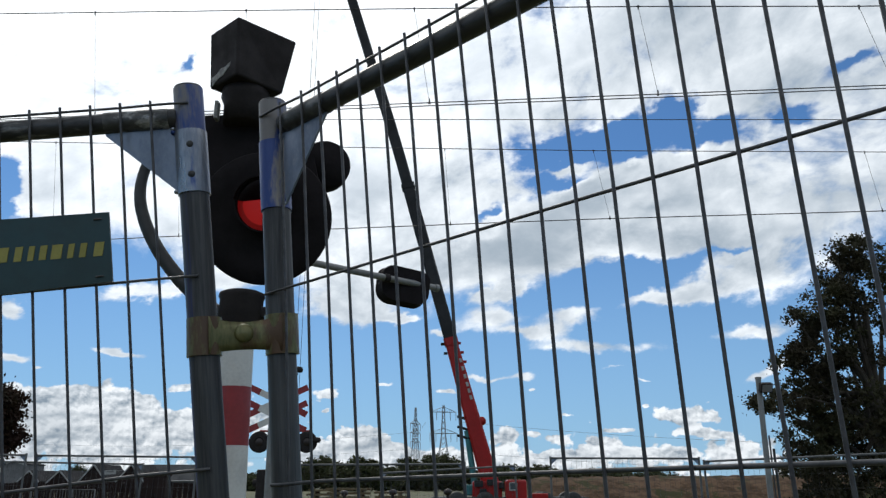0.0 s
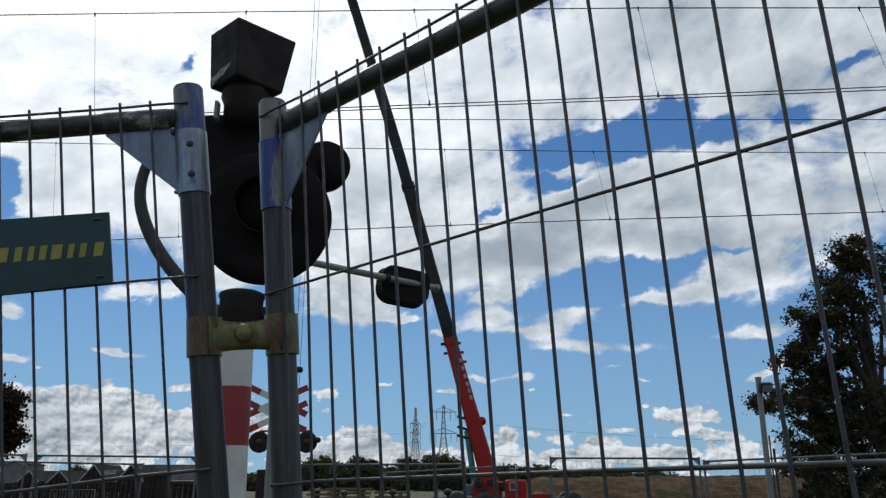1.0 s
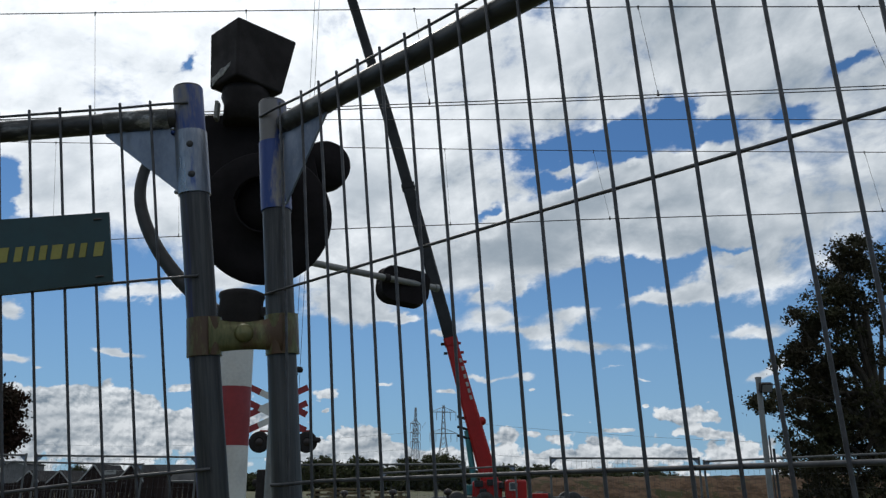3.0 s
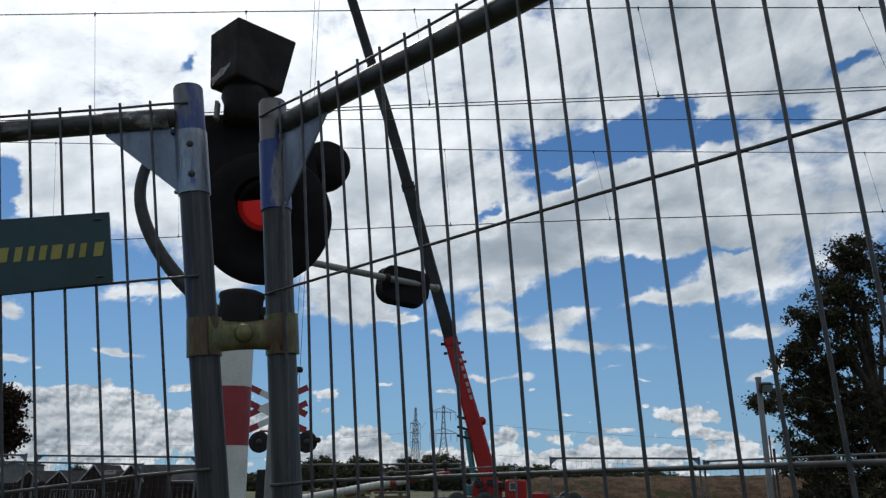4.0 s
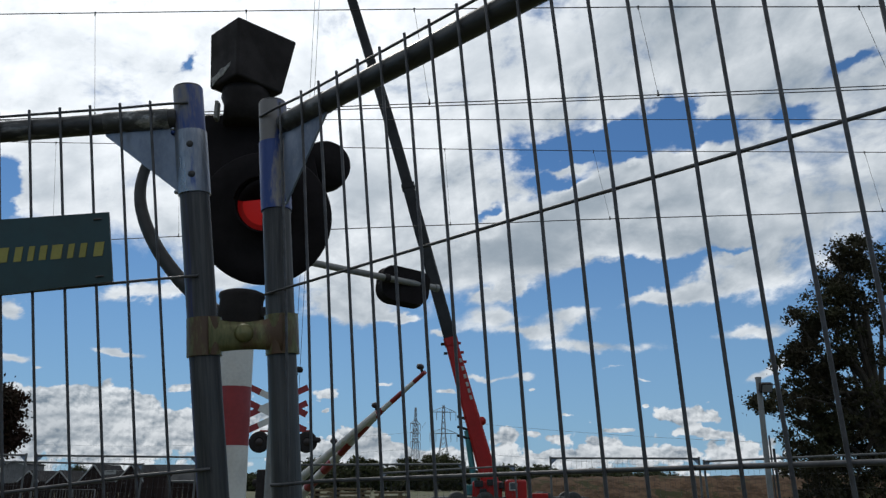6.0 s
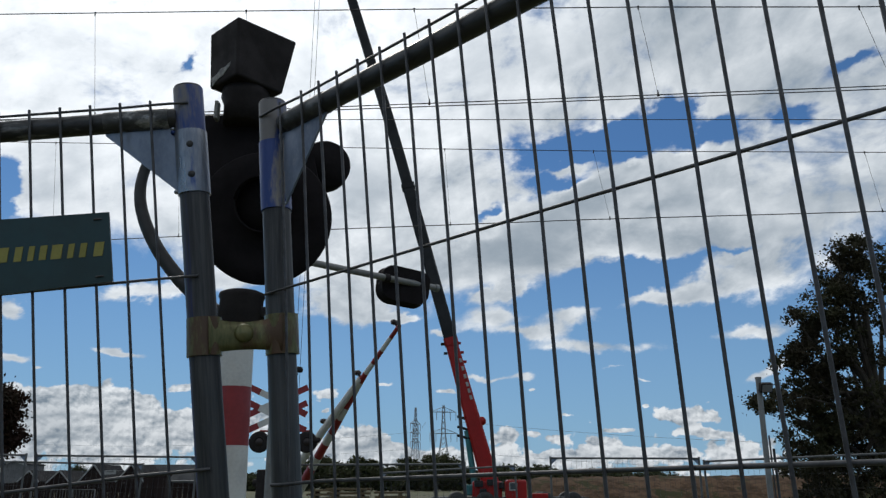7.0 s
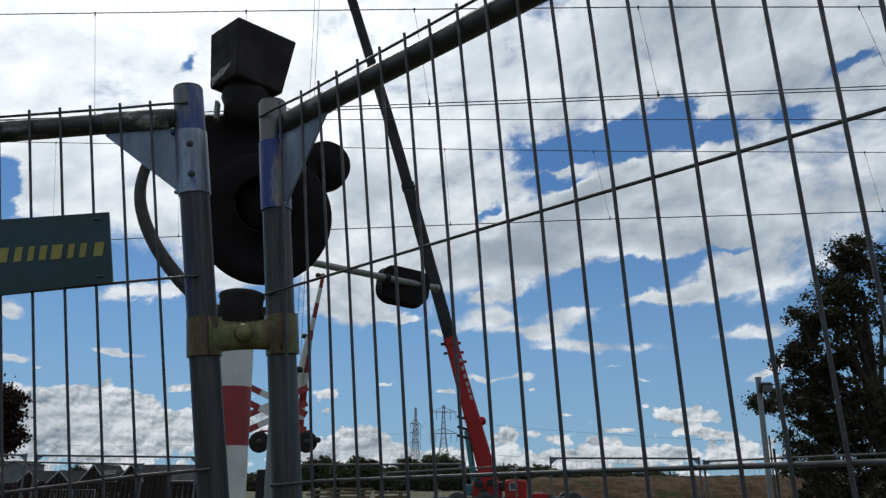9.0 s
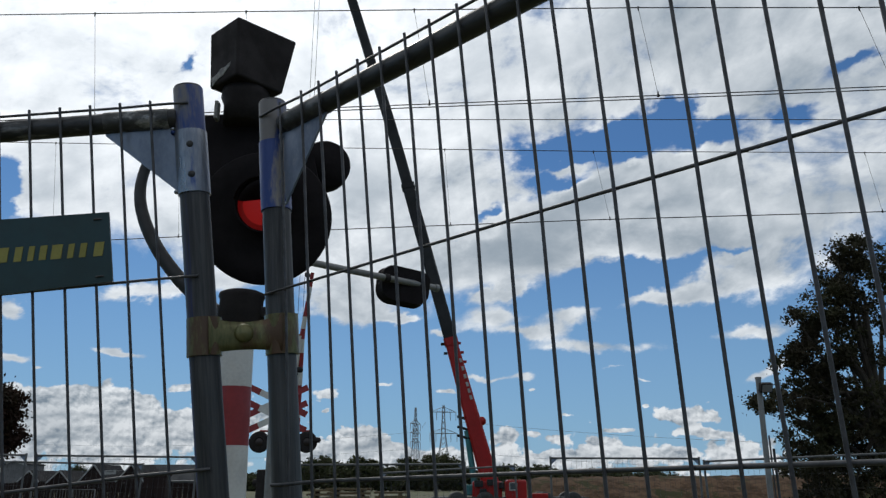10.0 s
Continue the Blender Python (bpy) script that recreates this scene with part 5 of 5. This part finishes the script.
# ---------------------------------------------------------------- power pylons
def pylon(x, y, h, arms, turn, base, label):
    top = thing("power_pylon", Matrix.Translation((x, y, 0)) @ Matrix.Rotation(radians(turn), 4, "Z"), label, "pylon", "power pylons")
    waist = 0.62 * h

    def half(z):
        return base * (1 - z / waist) + 0.9 * (z / waist) if z < waist else 0.9 - 0.6 * (z - waist) / (h - waist)
    s = Shape()
    lev = [h * k / 16 for k in range(17)]
    for sx, sy in ((1, 1), (-1, 1), (-1, -1), (1, -1)):
        s.tube([(sx * half(z), sy * half(z), z) for z in lev], 0.13, 5)
    tagged(part("tower_legs", s, PYLON, top))
    s = Shape()
    for z0, z1 in zip(lev, lev[1:]):
        a, b = half(z0), half(z1)
        for (p, q) in (((1, 1), (-1, 1)), ((-1, 1), (-1, -1)), ((-1, -1), (1, -1)), ((1, -1), (1, 1))):
            s.tube([(p[0] * a, p[1] * a, z0), (q[0] * b, q[1] * b, z1)], 0.07, 4, cap=False)
            s.tube([(q[0] * a, q[1] * a, z0), (p[0] * b, p[1] * b, z1)], 0.07, 4, cap=False)
    tagged(part("lattice", s, PYLON, top), kind="stuff")
    for z, w in arms:
        s = Shape()
        for e in (-1, 1):
            for yy in (-0.8, 0.8):
                s.tube([(0, yy, z), (e * w, 0, z)], 0.14, 5)
            s.tube([(0, 0, z + 2.2), (e * w, 0, z)], 0.11, 5)
            for k in range(1, 6):
                s.tube([(e * w * k / 6, 0, z), (e * w * (k - 0.5) / 6, 0, z + 2.2 * (1 - (k - 0.5) / 6))], 0.06, 4)
        arm = part("cross_arm", s, PYLON, top)
        for e in (-1, -0.55, 0.55, 1):
            part("insulator", Shape().tube([(e * w, 0, z), (e * w, 0, z - 3.4)], 0.13, 6), PYLON, arm)


pylon(-13.7, 400, 39.0, ((31.0, 5), (26.5, 5), (22.0, 5)), 62, 2.8, "narrow grey lattice power pylon")
pylon(0.2, 330, 33.5, ((30.6, 5.2), (22.0, 5.6)), 8, 3.4, "grey lattice power pylon with two cross arms")


def power_lines():
    top = thing("power_lines", Matrix(), "thin sagging power lines between the pylons", "power line")
    for x0, y0, z0, x1, y1, z1 in ((-13, 400, 27, -330, 560, 32), (-13, 400, 19, -330, 560, 24), (-13, 400, 11, -330, 560, 16), (7.6, 330, 26.5, 300, 300, 18), (7.6, 330, 14.5, 300, 300, 10),
                                   (-7.2, 330, 26.5, -13, 400, 27), (-7.2, 330, 14.5, -13, 400, 19)):
        pts = []
        for k in range(13):
            t = k / 12
            pts.append((x0 + (x1 - x0) * t, y0 + (y1 - y0) * t, z0 + (z1 - z0) * t - 22 * t * (1 - t) * (1 if abs(x1 - x0) > 60 else 0.15)))
        part("conductor", Shape().tube(pts, 0.07, 4, cap=False), PYLON, top)


power_lines()


# ---------------------------------------------------------------- moving things
def motions():
    # barrier boom: degrees above level
    rise = [(0.0, 1.8), (3.4, 1.8), (3.6, 2.4), (3.8, 4.4), (4.0, 7.2), (4.3, 10.1), (4.65, 13.7), (5.0, 17.3), (5.35, 21.2), (5.7, 25.2), (6.25, 32.2), (6.8, 39.6), (7.15, 44.1), (7.5, 48.8),
            (7.9, 54.9), (8.3, 61.5), (8.65, 68.2), (9.0, 74.7), (9.25, 77.4), (9.5, 78.7), (10.0, 79.2)]
    walk(BOOM, [(t, pose(0, 0, 1.0, 0, -a, -42.3)) for t, a in rise])
    # overhead wires, trembling in the wind
    sway = [1.5, -3.0, -1.8, -0.4, -0.4, -1.6, 0.6, -0.8, -1.4, 0.2, 1.6, 1.4, 0.4, -0.6, 0.2, 1.2, -1.6, 1.4, 0.0, 1.4, -1.2]
    walk(NEAR_LINE, [(0.5 * k, pose(0, 0, 0.0058 * s)) for k, s in enumerate(sway)])
    walk(FAR_LINE, [(0.5 * k, pose(0, 0, 0.0045 * s)) for k, s in enumerate(sway)])
    # flashing: the added shutter swings clear of the lens for part of each beat
    beat, first, lit = 0.6615, -0.08, 0.275
    front = Matrix.Translation((0, 0, 0.016))
    shut = LAMP_FRAME @ front
    half_way = LAMP_FRAME @ front @ Matrix.Rotation(radians(-41), 4, "Y")
    clear = LAMP_FRAME @ front @ Matrix.Rotation(radians(-82.5), 4, "Y")
    rows = [(0.0, clear)]
    for k in range(17):
        on = first + beat * k + (0.04 if k == 13 else 0.0)
        off = on + lit + (0.022 if k == 8 else -0.06 if k == 13 else 0.0)
        for t, m in ((on - 0.080, shut), (on - 0.034, shut), (on - 0.017, half_way), (on, clear), (on + 0.050, clear), (off - 0.050, clear), (off, clear), (off + 0.017, half_way), (off + 0.034, shut), (off + 0.080, shut)):
            if 0.0 < t < 10.0:
                rows.append((t, m))
    rows.append((10.0, clear))
    walk(ADDED_SHUTTER, rows)


motions()
